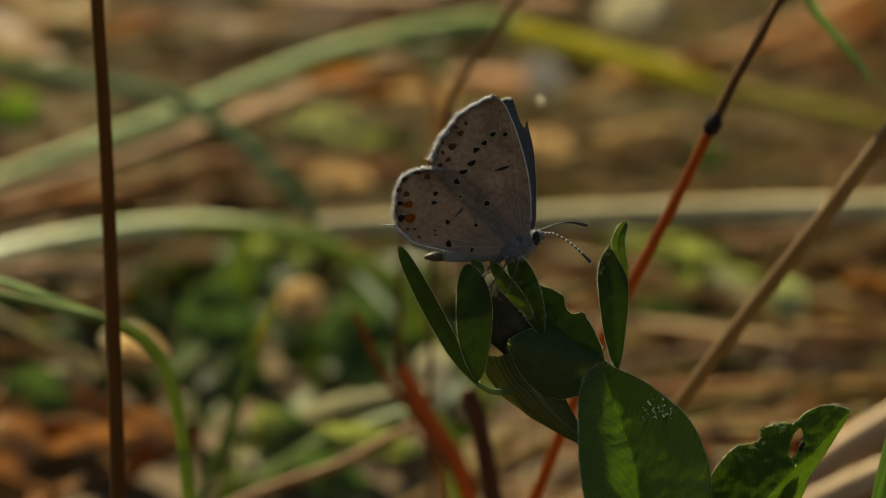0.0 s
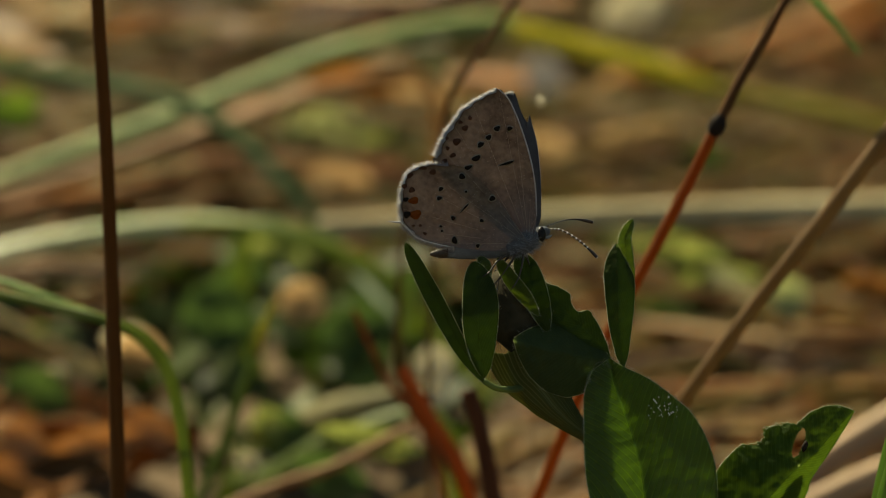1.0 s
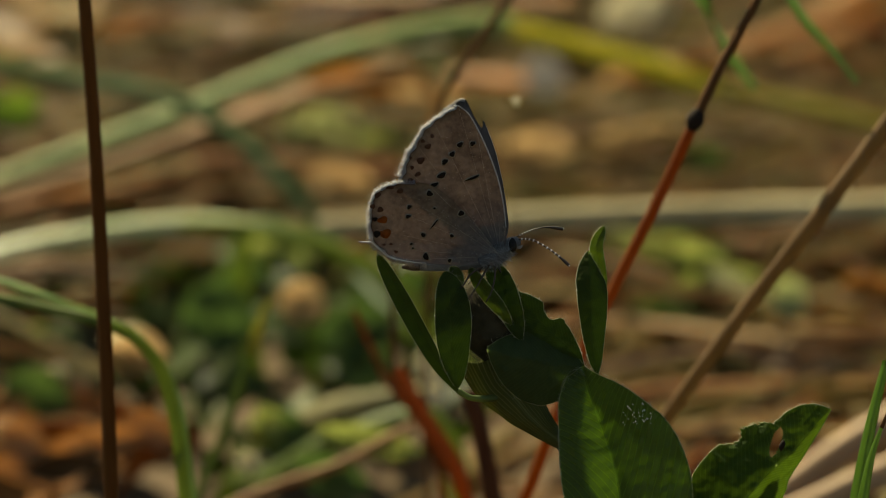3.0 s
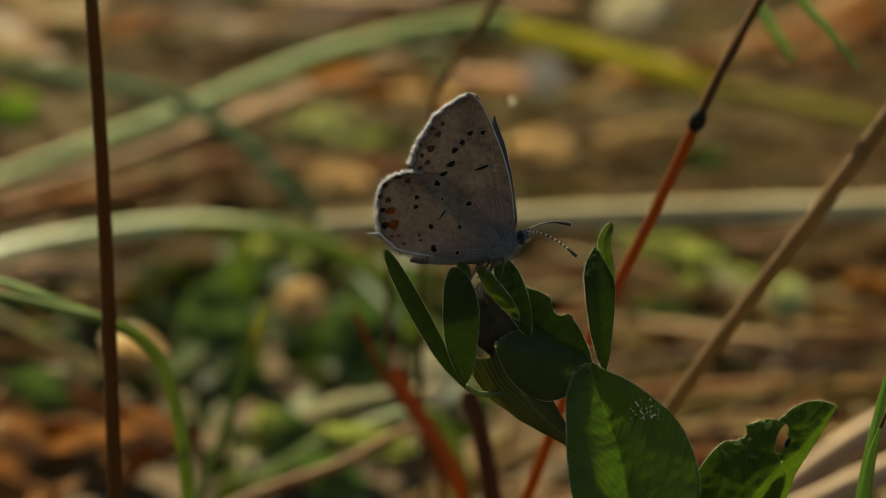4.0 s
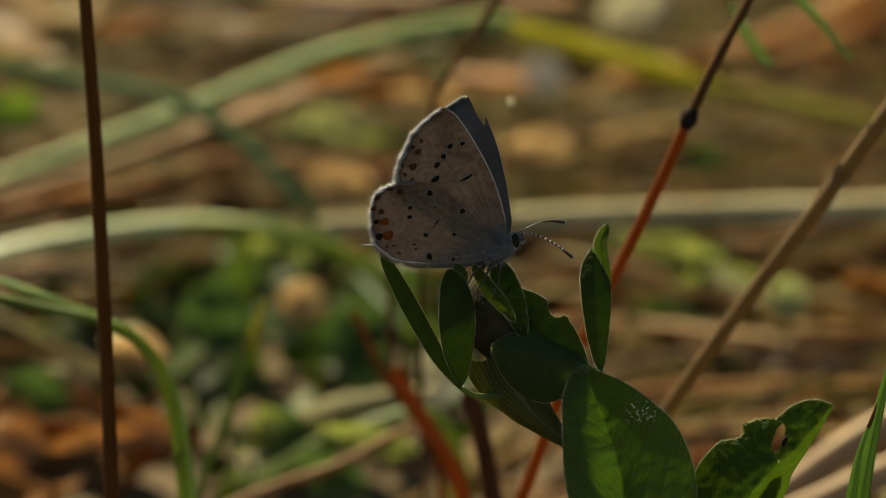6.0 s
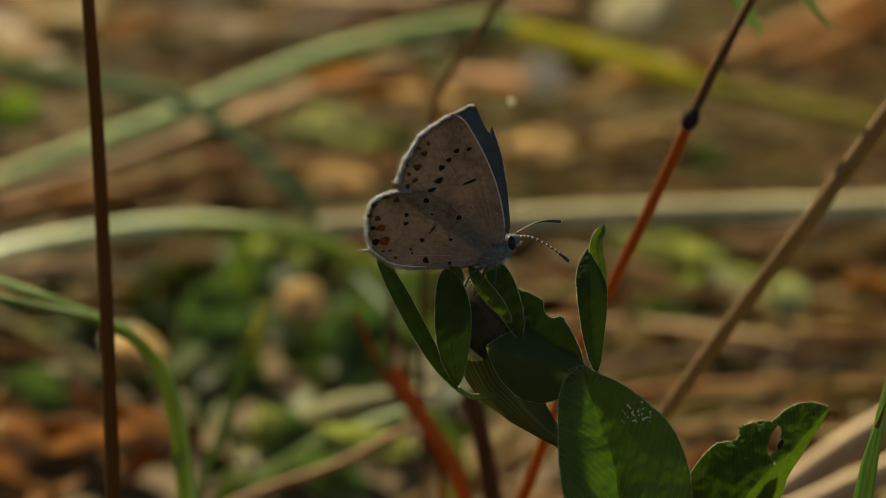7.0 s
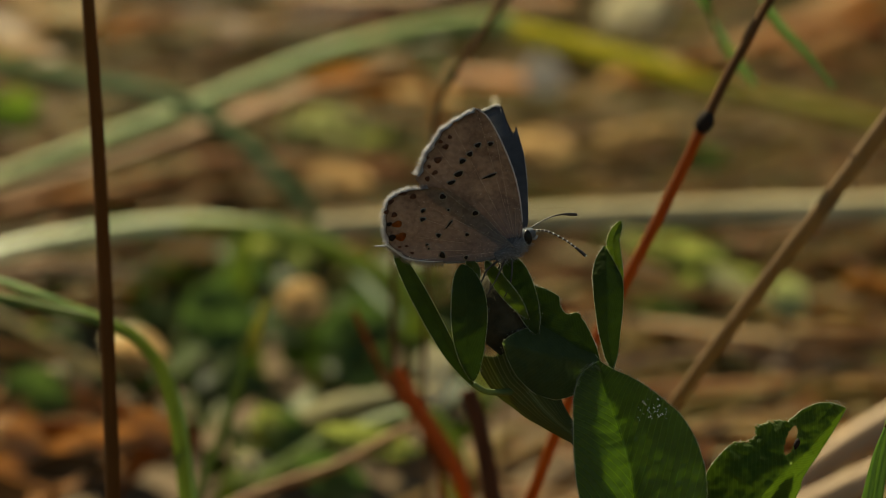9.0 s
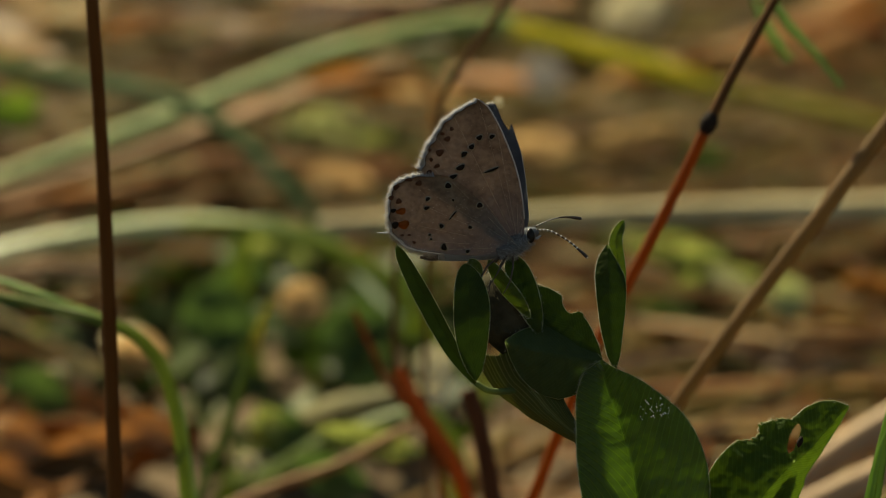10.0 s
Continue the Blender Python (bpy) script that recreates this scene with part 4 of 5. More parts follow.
def leaflet(label, mid, wl, wr, tl, tr, mat, a=0.62, b=0.5, camber=0.12, bites=(), hole=None, hairs=70, seed=1, wave=0.03, name="leaflet", fine=(70, 10), ridge=0.018, down=0, left=None, right=None, jag=None, rough=1.0):
    """A leaflet along its midrib. wl, wr: half widths in mm; tl, tr: degrees by which the halves fold towards the front.
    left, right: half widths along the midrib, if uneven; jag: (side, from, to) torn stretch.
    bites: (side, from, to, share of the half width left); hole: (x, z, half width, half height, turn)."""
    rng = random.Random(seed)
    n, h = fine
    line = spline(mid, n)
    peak = (a / (a + b)) ** a * (b / (a + b)) ** b
    front = Vector((0, -1, 0))
    grid, uvs = [], []
    cut = set()
    for i, p in enumerate(line):
        v = i / (n - 1)
        t = (line[min(i + 1, n - 1)] - line[max(i - 1, 0)]).normalized()
        s = front.cross(t).normalized()
        nn = t.cross(s).normalized()
        if nn.dot(front) < 0:
            nn = -nn
        shape = (max(v, 0.002) ** a) * (max(1 - v, 0.0) ** b) / peak
        shape = max(shape, 0.02)
        row, uvr = [], []
        tear = rng.uniform(-0.07, 0.05)
        for k in range(-h, h + 1):
            u = k / h
            is_left = k < 0
            w, tilt = (wl, tl) if is_left else (wr, tr)
            prof = left if is_left else right
            share = 1.0
            if jag and (jag[0] == "l") == is_left and jag[1] <= v <= jag[2] and abs(u) > 0.9:
                share += tear
            for side, v0, v1, keep in bites:
                if (side == "l") == is_left and v0 <= v <= v1:
                    e = min(v - v0, v1 - v) / (v1 - v0) * 4
                    share = min(share, 1 - (1 - keep) * min(1, e) + rng.uniform(-0.02, 0.02))
            w = (ramp_of(prof, v) if prof else w * shape) * share
            form = w / (wl if is_left else wr)
            d = s * math.cos(radians(tilt)) * (1 if is_left else -1) + nn * math.sin(radians(tilt))
            q = p + d * (w * abs(u)) - nn * (camber * w * u * u)
            q = q + nn * (noise.noise(q * 0.35 + Vector((seed, 0, 0))) * wave * (wl + wr)) + nn * (noise.noise(q * 1.3) * 0.12 + noise.noise(q * 3.1) * 0.06) * rough
            q = q + nn * (ridge * math.cos(2 * math.pi * 34 * (v - 0.31 * abs(u) * form)) * min(1, 4 * abs(u)))
            row.append(q)
            uvr.append((0.5 + u * 0.5 * form, v))
            if hole:
                dx, dz = q.x - hole[0], q.z - hole[1]
                ca, sa = math.cos(radians(hole[4])), math.sin(radians(hole[4]))
                if ((dx * ca + dz * sa) / hole[2]) ** 2 + ((dz * ca - dx * sa) / hole[3]) ** 2 < 1:
                    cut.add((i, k + h))
        grid.append((row, nn))
        uvs += uvr
    m = 2 * h + 1
    th = 0.16
    verts = [q for row, nn in grid for q in row] + [q - nn * th for row, nn in grid for q in row]
    off = n * m
    faces = []
    for i in range(n - 1):
        for k in range(m - 1):
            if (i, k) in cut:
                continue
            c = i * m + k
            faces.append((c, c + 1, c + m + 1, c + m))
            faces.append((off + c, off + c + m, off + c + m + 1, off + c + 1))
    for i in range(n - 1):
        for k in (0, m - 1):
            c = i * m + k
            q = (c, c + m, off + c + m, off + c)
            faces.append(q if k == 0 else q[::-1])
    ob = part(name, mesh_of(name, verts, faces, mat, uvs=uvs + uvs), clover, label)
    # midrib ridge at the back
    rib = [p - grid[int(i)][1] * 0.01 for i, p in zip(range(n), line)]
    part("midrib", mesh_of("midrib", *tube(rib[::max(1, n // 10)] + [rib[-1]], (0.028, 0.014), 24, 6), mat), ob)
    # thin tube on the leaf edge, painted pale to stand in for rim light
    for side in (0, m - 1):
        edge = [row[side] for row, nn in grid]
        part("margin", mesh_of("margin", *tube(edge[::3] + [edge[-1]], (0.016, 0.026, 0.016), 90, 5), RIM_LIGHT), ob, "thin leaf edge painted pale as rim light")
    # fine hairs on the margin
    pcs, glint_specks = [], []
    for _ in range(hairs * 5):
        i = rng.randrange(2, n - 1)
        side = rng.choice((0, m - 1))
        row, nn = grid[i]
        q = row[side]
        o = (q - row[h])
        o = o.normalized() if o.length > 1e-3 else nn
        t = (line[min(i + 1, n - 1)] - line[i - 1]).normalized()
        q = q + t * rng.uniform(-0.3, 0.3)
        tip = q + (o * 0.75 + t * rng.uniform(0.1, 0.8) + nn * rng.uniform(-0.3, 0.3)) * rng.uniform(0.06, 0.20) * (2.2 if rng.random() < 0.08 else 1.0)
        pcs.append(hair(q - o * 0.06, tip, 0.009))
    # thick white cones; glints of the leaf hairs put into shape and colour
    for _ in range(down):
        i, k = int(n * rng.gauss(0.60, 0.03)), min(2 * h, int(h + h * rng.gauss(0.70, 0.13)))
        i = max(2, min(n - 2, i))
        row, nn = grid[i]
        q = row[k] + nn * 0.02
        t = (line[i + 1] - line[i - 1]).normalized()
        glint_specks.append(hair(q, q + (nn + t * rng.uniform(-0.8, 0.2) + Vector((rng.uniform(-0.5, 0.5), 0, 0))).normalized() * rng.uniform(0.10, 0.22), rng.uniform(0.05, 0.12)))
    if glint_specks:
        part("down", mesh_of("down", *joined(glint_specks), RING_WHITE), ob, "white hair specks standing in for glints", kind="stuff")
    if pcs:
        part("hairs", mesh_of("hairs", *joined(pcs), HAIR), ob, "fine white margin hairs", kind="stuff")
    return ob


leaflet("narrow folded green leaflet seen edge-on", [(-12.2, -19.8, 72.8), (-14.4, -20.2, 76.2), (-16.9, -19.9, 80.8), (-19.4, -19.2, 85.4)], 1.0, 1.35, -20, 60, LEAF_SHADE, seed=2, a=0.7, b=0.45)
leaflet("upright green leaflet in the shaded leaf colour", [(-12.4, -21.6, 73.5), (-12.9, -22.6, 77.2), (-13.0, -22.8, 80.7), (-13.3, -22.1, 83.8)], 1.55, 1.85, 26, -12, LEAF_SHADE, seed=3, a=0.66, b=0.56)
# lit leaf colour against the darkened leaflet, so this edge looks sunlit
leaflet("curled-back edge of the upright leaflet in the lit leaf colour", [(-12.9, -21.4, 81.2), (-12.6, -21.3, 82.3), (-12.5, -21.2, 83.3), (-12.9, -21.2, 84.2)], 0.55, 0.75, 10, 10, LEAF, seed=31, a=0.5, b=0.5, hairs=20, name="leaf_edge")
leaflet("slim green leaflet under the butterfly", [(-7.6, -21.6, 79.0), (-8.7, -21.6, 80.6), (-10.0, -21.1, 82.2), (-11.3, -20.6, 84.1)], 0.85, 0.8, -30, 40, LEAF, seed=4)
leaflet("green leaflet under the butterfly in the shaded leaf colour", [(-6.8, -20.2, 77.6), (-7.7, -20.2, 80.1), (-8.6, -19.9, 82.6), (-9.4, -19.4, 84.5)], 1.1, 1.35, 10, 20, LEAF_SHADE, seed=5)
leaflet("chewed green leaflet behind the bud", [(-1.2, -19.5, 75.1), (-2.8, -19.5, 77.1), (-5.1, -19.2, 79.3), (-7.3, -18.6, 82.1)], 1.8, 2.2, 5, 10, LEAF_SHADE, seed=6, b=0.4, fine=(120, 14), jag=("r", 0.45, 0.7),
        right=[0.08, 0.28, 0.48, 0.66, 0.79, 0.93, 1.11, 1.3, 1.48, 1.65, 0.87, 0.73, 0.88, 1.33, 1.12, 0.83, 0.33, 0.1])
leaflet("broad oval green leaflet in the middle", [(-1.3, -20.1, 75.1), (-3.7, -20.4, 75.4), (-6.7, -21.1, 76.0), (-9.8, -21.2, 76.9)], 3.6, 2.7, -10, -32, LEAF_OVAL, seed=7, hairs=45, fine=(110, 16),
        left=[0.05, 1.94, 2.53, 3.2, 3.57, 3.92, 3.86, 3.82, 3.58, 3.17, 2.72, 2.05, 1.22, 0.1],
        right=[0.33, 1.22, 2.02, 2.74, 3.02, 3.28, 3.4, 3.32, 3.15, 2.79, 2.39, 1.95, 1.21, 0.2])
leaflet("upright green leaflet with a folded tip", [(-0.1, -20.6, 74.3), (-0.5, -21.2, 77.7), (-0.6, -21.5, 81.2), (-0.7, -21.2, 83.7), (-0.8, -20.8, 85.4)], 1.4, 1.45, -25, -20, LEAF_SHADE, seed=8, fine=(110, 14),
        left=[0.08, 0.57, 0.76, 0.96, 1.11, 1.27, 1.33, 1.37, 1.24, 1.02, 0.66, 0.08],
        right=[0.08, 0.68, 1.0, 1.25, 1.46, 1.55, 1.61, 1.49, 1.1, 0.7, 0.39, 0.11])
# tip keeps the lit leaf colour; the leaflet below it is painted shaded
leaflet("folded leaf tip in the lit leaf colour", [(0.7, -20.3, 81.9), (0.2, -20.3, 84.1), (0.0, -20.3, 85.9), (0.7, -20.0, 87.6)], 0.62, 0.66, 10, 24, LEAF, seed=18, a=0.5, b=0.5, hairs=30, name="leaf_tip")
leaflet("large broad green leaflet with veins", [(2.9, -19.6, 56.1), (2.2, -21.2, 60.2), (1.4, -21.2, 65.7), (0.3, -20.8, 69.7), (-0.8, -20.5, 72.7), (-1.4, -20.3, 75.2)], 4.6, 6.4, 4, 50, LEAF_BIG, seed=9, hairs=300, camber=0.10, wave=0.015, fine=(220, 26), ridge=0.010, down=36, rough=0.9,
        left=[0.05, 2.41, 3.04, 3.72, 4.2, 4.5, 4.8, 4.87, 4.82, 4.66, 4.47, 4.17, 3.9, 3.62, 3.31, 2.98, 2.52, 2.05, 1.56, 0.05],
        right=[0.07, 4.51, 5.85, 7.13, 8.01, 9.02, 9.43, 9.57, 9.35, 8.98, 8.4, 7.7, 6.74, 5.84, 5.09, 4.37, 3.54, 2.34, 1.2, 0.28])
FOLDED = leaflet("folded chewed leaflet with a hole and bright underside", [(10.3, -20.6, 58.9), (12.9, -21.1, 63.1), (15.3, -20.8, 65.6), (17.3, -20.3, 67.3), (19.6, -19.8, 69.9), (20.6, -19.6, 70.8)], 5.1, 3.1, -12, -42, LEAF_FOLD, seed=10, fine=(190, 26), ridge=0.006, rough=1.5, hairs=110,
                 hole=(*(15.6, 68.0), 0.42, 1.35, -22), jag=("l", 0.30, 0.66),
                 left=[0.05, 4.02, 4.47, 4.86, 5.03, 5.08, 5.0, 4.94, 4.56, 3.95, 3.94, 4.5, 4.3, 4.09, 3.92, 3.65, 2.97, 2.8, 2.72, 2.39, 2.03, 1.61, 1.27, 0.88, 0.56, 0.1],
                 right=[0.05, 4.39, 5.38, 5.2, 4.7, 4.0, 3.2, 2.55, 2.05, 1.6, 1.3, 1.05, 0.8, 0.6, 0.4, 0.1])


def involucre():
    """A ribbed striped cup of stipules that widens from the stalk to the bud."""
    axis = spline([(-3.1, -18.6, 68.3), (-4.9, -18.3, 69.8), (-6.8, -17.9, 71.8), (-8.6, -17.4, 74.0), (-9.6, -17.1, 76.2)], 34)
    radii = (0.62, 0.95, 1.45, 1.95, 2.35, 2.65, 2.8)
    n, sides = len(axis), 84
    verts, faces, uvs = [], [], []
    for layer in (0, 1):
        for i, p in enumerate(axis):
            v = i / (n - 1)
            t = (axis[min(i + 1, n - 1)] - axis[max(i - 1, 0)]).normalized()
            s = Vector((0, -1, 0)).cross(t).normalized()
            u = t.cross(s)
            for k in range(sides):
                a = 2 * math.pi * k / sides
                lip = 1.0 + 0.10 * math.sin(3 * a + 0.6) * v
                r = ramp_of(radii, v) * (1 + 0.022 * math.cos(14 * a)) - 0.14 * layer
                q = p + t * (lip - 1.0) * 6 + s * math.cos(a) * r + u * math.sin(a) * r
                verts.append(q + Vector((noise.noise(q * 0.6), noise.noise(q * 0.6 + Vector((5, 0, 0))), 0)) * 0.15)
                uvs.append((abs(k / sides * 2 - 1), v))
    per = n * sides
    for layer in (0, 1):
        for i in range(n - 1):
            for k in range(sides):
                k2 = (k + 1) % sides
                q = (i * sides + k, i * sides + k2, (i + 1) * sides + k2, (i + 1) * sides + k)
                faces.append(tuple(c + layer * per for c in (q if layer == 0 else q[::-1])))
    for k in range(sides):
        c, c2 = (n - 1) * sides + k, (n - 1) * sides + (k + 1) % sides
        faces.append((c, c2, per + c2, per + c))
    return part("involucre", mesh_of("involucre", verts, faces, BRACT, uvs=uvs), clover, "pale striped papery cup round the bud")


involucre()
# added flap close behind the chewed leaflet; it stands in for a cast shadow
leaflet("added flap behind the chewed leaflet standing in for a cast shadow", [(12.3, -18.6, 58.6), (13.0, -18.7, 62.5), (13.3, -18.6, 65.5), (13.6, -18.5, 68.0)], 1.7, 2.1, 0, -6, LEAF_SHADE, seed=12, hairs=0, wave=0.01, name="leaf_layer",
        left=[1.6, 1.6, 1.65, 1.6, 1.3, 0.5], right=[1.9, 2.1, 1.9, 1.6, 1.4, 0.9])
part("frass", mesh_of("frass", *tube([(16.0, -20.9, 67.2), (16.05, -21.0, 67.55), (16.2, -21.0, 67.95), (16.25, -20.9, 68.2)], (0.06, 0.25, 0.24, 0.05), 12, 10), KNOT), FOLDED, "dark brown bead in the chewed hole")

part("stem", mesh_of("stem", *tube([(0, 0, 0), (-0.8, -16.6, 61.9), (-1.8, -17.2, 66.2), (-3.1, -18.4, 68.2), (-5.6, -18.0, 70.9), (-8.0, -17.4, 74.0)], (0.8, 0.75, 0.7, 0.62, 0.5), 50, 12), CLOVER_STEM), clover)
part("leaf_stalk", mesh_of("leaf_stalk", *tube([(-8.4, -18.9, 72.6), (-10.0, -19.9, 72.45), (-11.4, -20.3, 72.6), (-12.4, -20.2, 73.2)], (0.36, 0.28, 0.26), 20, 10), CLOVER_STEM), clover)
part("petiole", mesh_of("petiole", *tube([(-1.9, -20.0, 75.0), (-1.2, -20.2, 74.5), (-0.6, -20.4, 74.2), (-0.1, -20.5, 74.4)], (0.26, 0.2), 16, 8), CLOVER_STEM), clover)
part("leaf_stalk", mesh_of("leaf_stalk", *tube([(-0.8, -16.6, 61.9), (4.5, -17.6, 57.9), (10.3, -20.6, 58.4)], (0.45, 0.35), 20, 8), CLOVER_STEM), clover)


def bud():
    rng = random.Random(21)
    c = Vector((-9.5, -16.8, 79.7))
    axis = Vector((-0.25, 0.0, 1)).normalized()
    pcs = [tube([c - axis * 4.2, c - axis * 1.8, c + axis * 1.2, c + axis * 3.0, c + axis * 3.9], (1.2, 2.9, 2.9, 2.0, 0.6), 18, 18)]
    head = part("flower_head", mesh_of("flower_head", *joined(pcs), CALYX), clover, "dark green unopened flower head")
    teeth = []
    for _ in range(520):
        a = rng.uniform(0, 2 * math.pi)
        e = rng.uniform(-0.7, 1.4)
        side = Vector((math.cos(a), math.sin(a), 0))
        d = (side * math.cos(e) + axis * math.sin(e)).normalized()
        r = c + Vector((d.x * 2.6, d.y * 2.6, d.z * 2.8))
        teeth.append(hair(r, r + (d + axis * 0.8).normalized() * rng.uniform(0.8, 1.7), 0.06))
    part("calyx_teeth", mesh_of("calyx_teeth", *joined(teeth), CALYX), head, "dark bristly calyx teeth", kind="stuff")


bud()

# ---------------------------------------------------------------- butterfly
BF_HOME = at((7.05, 0.0, 0.05))
butterfly = thing("butterfly", BF_HOME, "small grey tailed butterfly with closed spotted wings on clover", "butterfly")


def wing(name, label, outline, lean, off, mat, parent, edge, dust=0, tuft=None, wide=0.0):
    """A wing from its outline round the hinge, in mm; lean: sideways slope. edge: first and last outline point with a fringe."""
    n = 110
    ring = spline([(x, 0, z) for x, z in outline], n)
    f0, f1 = (e / (len(outline) - 1) * (n - 1) for e in edge)
    def deep(i):
        return 1.0 + wide * max(0.0, min(1.0, (i - f0) / (f1 - f0)))
    for i, q in enumerate(ring):           # the fringe stands outside the membrane
        if q.length > 3:
            q *= 0.99 - ((0.24 + 0.05 * math.sin((i - f0) * 1.05)) * deep(i) / q.length if f0 <= i <= f1 else 0.0)
    rings = 14

    def surf(x, z):
        return off + z * math.tan(radians(lean)) + 0.10 * math.sin(x * 1.3) * (1 if lean > 0 else -1)
    verts, faces = [], []
    for layer in (0, 1):
        for r in range(rings + 1):
            s = (r / rings) ** 0.8
            for q in ring:
                x, z = q.x * s, q.z * s
                rip = 0.035 * math.sin(math.atan2(z, -x) * 34) * s
                verts.append((x, surf(x, z) + rip + (0.05 if layer else 0.0), z))
    per = (rings + 1) * n
    for layer in (0, 1):
        for r in range(rings):
            for k in range(n - 1):
                c = layer * per + r * n + k
                q = (c, c + 1, c + n + 1, c + n)
                faces.append(q if layer else q[::-1])
    for k in range(n - 1):
        c = rings * n + k
        faces.append((c, c + 1, per + c + 1, per + c))
    ob = part(name, mesh_of(name, verts, faces, mat), parent, label)
    if lean < 0:                           # dark line where the fringe begins
        line = [Vector((ring[k].x, surf(ring[k].x, ring[k].z) - 0.02, ring[k].z)) * 0.995 for k in range(int(f0) + 1, int(f1), 2)]
        part("margin_line", mesh_of("margin_line", *tube(line, (0.018, 0.028, 0.026), 90, 5), BROWN_SPOT), ob, "thin dark line inside the fringe")
    # fringe of scales
    rng = random.Random(len(name))
    pcs = []
    m0, m1 = edge
    for _ in range(2600):
        f = rng.uniform(m0, m1) / (len(outline) - 1) * (n - 1)
        k = int(f)
        p = ring[k].lerp(ring[min(k + 1, n - 1)], f - k)
        t = (ring[min(k + 1, n - 1)] - ring[k]).normalized()
        o = Vector((t.z, 0, -t.x))
        if o.dot(p) < 0:
            o = -o
        root = Vector((p.x, surf(p.x, p.z) + 0.03, p.z)) - o * 0.05
        tip = root + (o + t * rng.uniform(-0.25, 0.25)) * rng.uniform(0.17, 0.42) * deep(f) * (1.3 if rng.random() < 0.10 else 1.0) * (1.3 if tuft else 1.0) + Vector((0, rng.uniform(-0.1, 0.1), 0))
        pcs.append(hair(root, tip, 0.018))
    part("fringe", mesh_of("fringe", *joined(pcs), FRINGE if lean < 0 else FRINGE_GREY), ob, "white hair fringe", kind="stuff")
    # long white tufts
    pcs = []
    for _ in range(100 if tuft else 0):
        f = rng.uniform(*tuft) / (len(outline) - 1) * (n - 1)
        p, q = ring[int(f)], ring[int(f) + 1]
        o = Vector(((q - p).z, 0, -(q - p).x)).normalized()
        o = o if o.dot(p) > 0 or o.z < -0.3 else -o
        root = Vector((p.x, surf(p.x, p.z) - 0.02, p.z)) - o * rng.uniform(0.0, 0.12)
        pcs.append(hair(root, root + (o + (q - p).normalized() * rng.uniform(-0.7, 0.1)) * rng.uniform(0.2, 0.65), 0.022))
    if pcs:
        part("tuft", mesh_of("tuft", *joined(pcs), TUFT), ob, "bright white edge hairs", kind="stuff")
    # veins
    for i in range(2, len(outline) - 2, 2):
        x, z = outline[i]
        part("vein", mesh_of("vein", *tube([(x * s, surf(x * s, z * s) - 0.01, z * s) for s in (0.12, 0.4, 0.7, 0.97)], (0.012, 0.008), 12, 5), mat if lean > 0 else VEIN), ob)
    # pale scale flecks; the wing's sparkle is put into their light colour
    pcs = []
    for _ in range(dust):
        q = ring[rng.randrange(4, n - 4)] * rng.uniform(0.12, 0.85) ** 0.8
        p = Vector((q.x, surf(q.x, q.z) - 0.03, q.z))
        pcs.append(hair(p, p + Vector((rng.uniform(-1, 0.2), -0.12, rng.uniform(-0.4, 0.8))) * rng.uniform(0.05, 0.22), 0.014))
    if pcs:
        part("scales", mesh_of("scales", *joined(pcs), SCALE_SPARKLE), ob, "pale scale flecks standing in for sparkle", kind="stuff")
    return ob, surf


def rim(ob, surf, outline, first, last, r, mat=None, label="pale leading edge", name="leading_edge"):
    """The pale thickened edge of a wing."""
    pts = [(x * 0.988, surf(x, z) + (-0.07 if mat else 0.02), z * 0.988) for x, z in outline[first:last]]
    part(name, mesh_of(name, *tube(pts, (r, r, r * 0.8), 40, 6), mat or FRINGE), ob, label)


def spots(ob, surf, rows, mat, lift, name="spot", ring=0.0):
    for x, z, rx, rz, turn in rows:
        v, f = [], []
        c, s = math.cos(radians(turn)), math.sin(radians(turn))
        grow = ring
        n = 14
        v.append((x, surf(x, z) - lift - 0.015, z))
        for k in range(n):
            a = 2 * math.pi * k / n
            wob = 1 + 0.12 * math.sin(3 * a + x * 7) + 0.08 * math.sin(2 * a + z * 5)
            p, q = (rx * 0.96 + grow) * math.cos(a) * wob, (rz * 0.96 + grow) * math.sin(a) * wob
            px, pz = x + p * c - q * s, z + p * s + q * c
            v.append((px, surf(px, pz) - lift, pz))
            f.append((0, k + 1, (k + 1) % n + 1))
        n0 = len(v)
        v += [(a, b + 0.03, d) for a, b, d in v[1:]]
        for k in range(n):
            k2 = (k + 1) % n
            f.append((1 + k, n0 + k, n0 + k2, 1 + k2))
        part(name, mesh_of(name, v, f, mat), ob)


FORE = [(0.0, 0.0), (0.55, 1.0), (0.7, 2.5), (0.65, 4.5), (0.3, 7.0), (-0.4, 9.5), (-1.2, 11.6), (-1.85, 12.8), (-2.6, 13.45), (-3.75, 13.1), (-4.95, 12.45), (-5.95, 11.75), (-6.7, 10.7), (-7.45, 9.85), (-7.95, 8.7), (-8.4, 7.4), (-6.5, 5.2), (-4.0, 3.0), (-1.65, 1.0)]
HIND = [(0.0, 0.0), (-1.0, 1.1), (-2.15, 3.1), (-4.0, 5.25), (-6.0, 6.75), (-8.4, 7.05), (-9.6, 6.9), (-10.55, 6.5), (-11.1, 5.8), (-11.4, 4.7), (-11.55, 3.3), (-11.35, 2.0), (-10.75, 1.4), (-10.05, 0.7), (-8.85, 0.25), (-7.0, -0.15), (-3.75, -0.55), (-1.25, -0.5)]
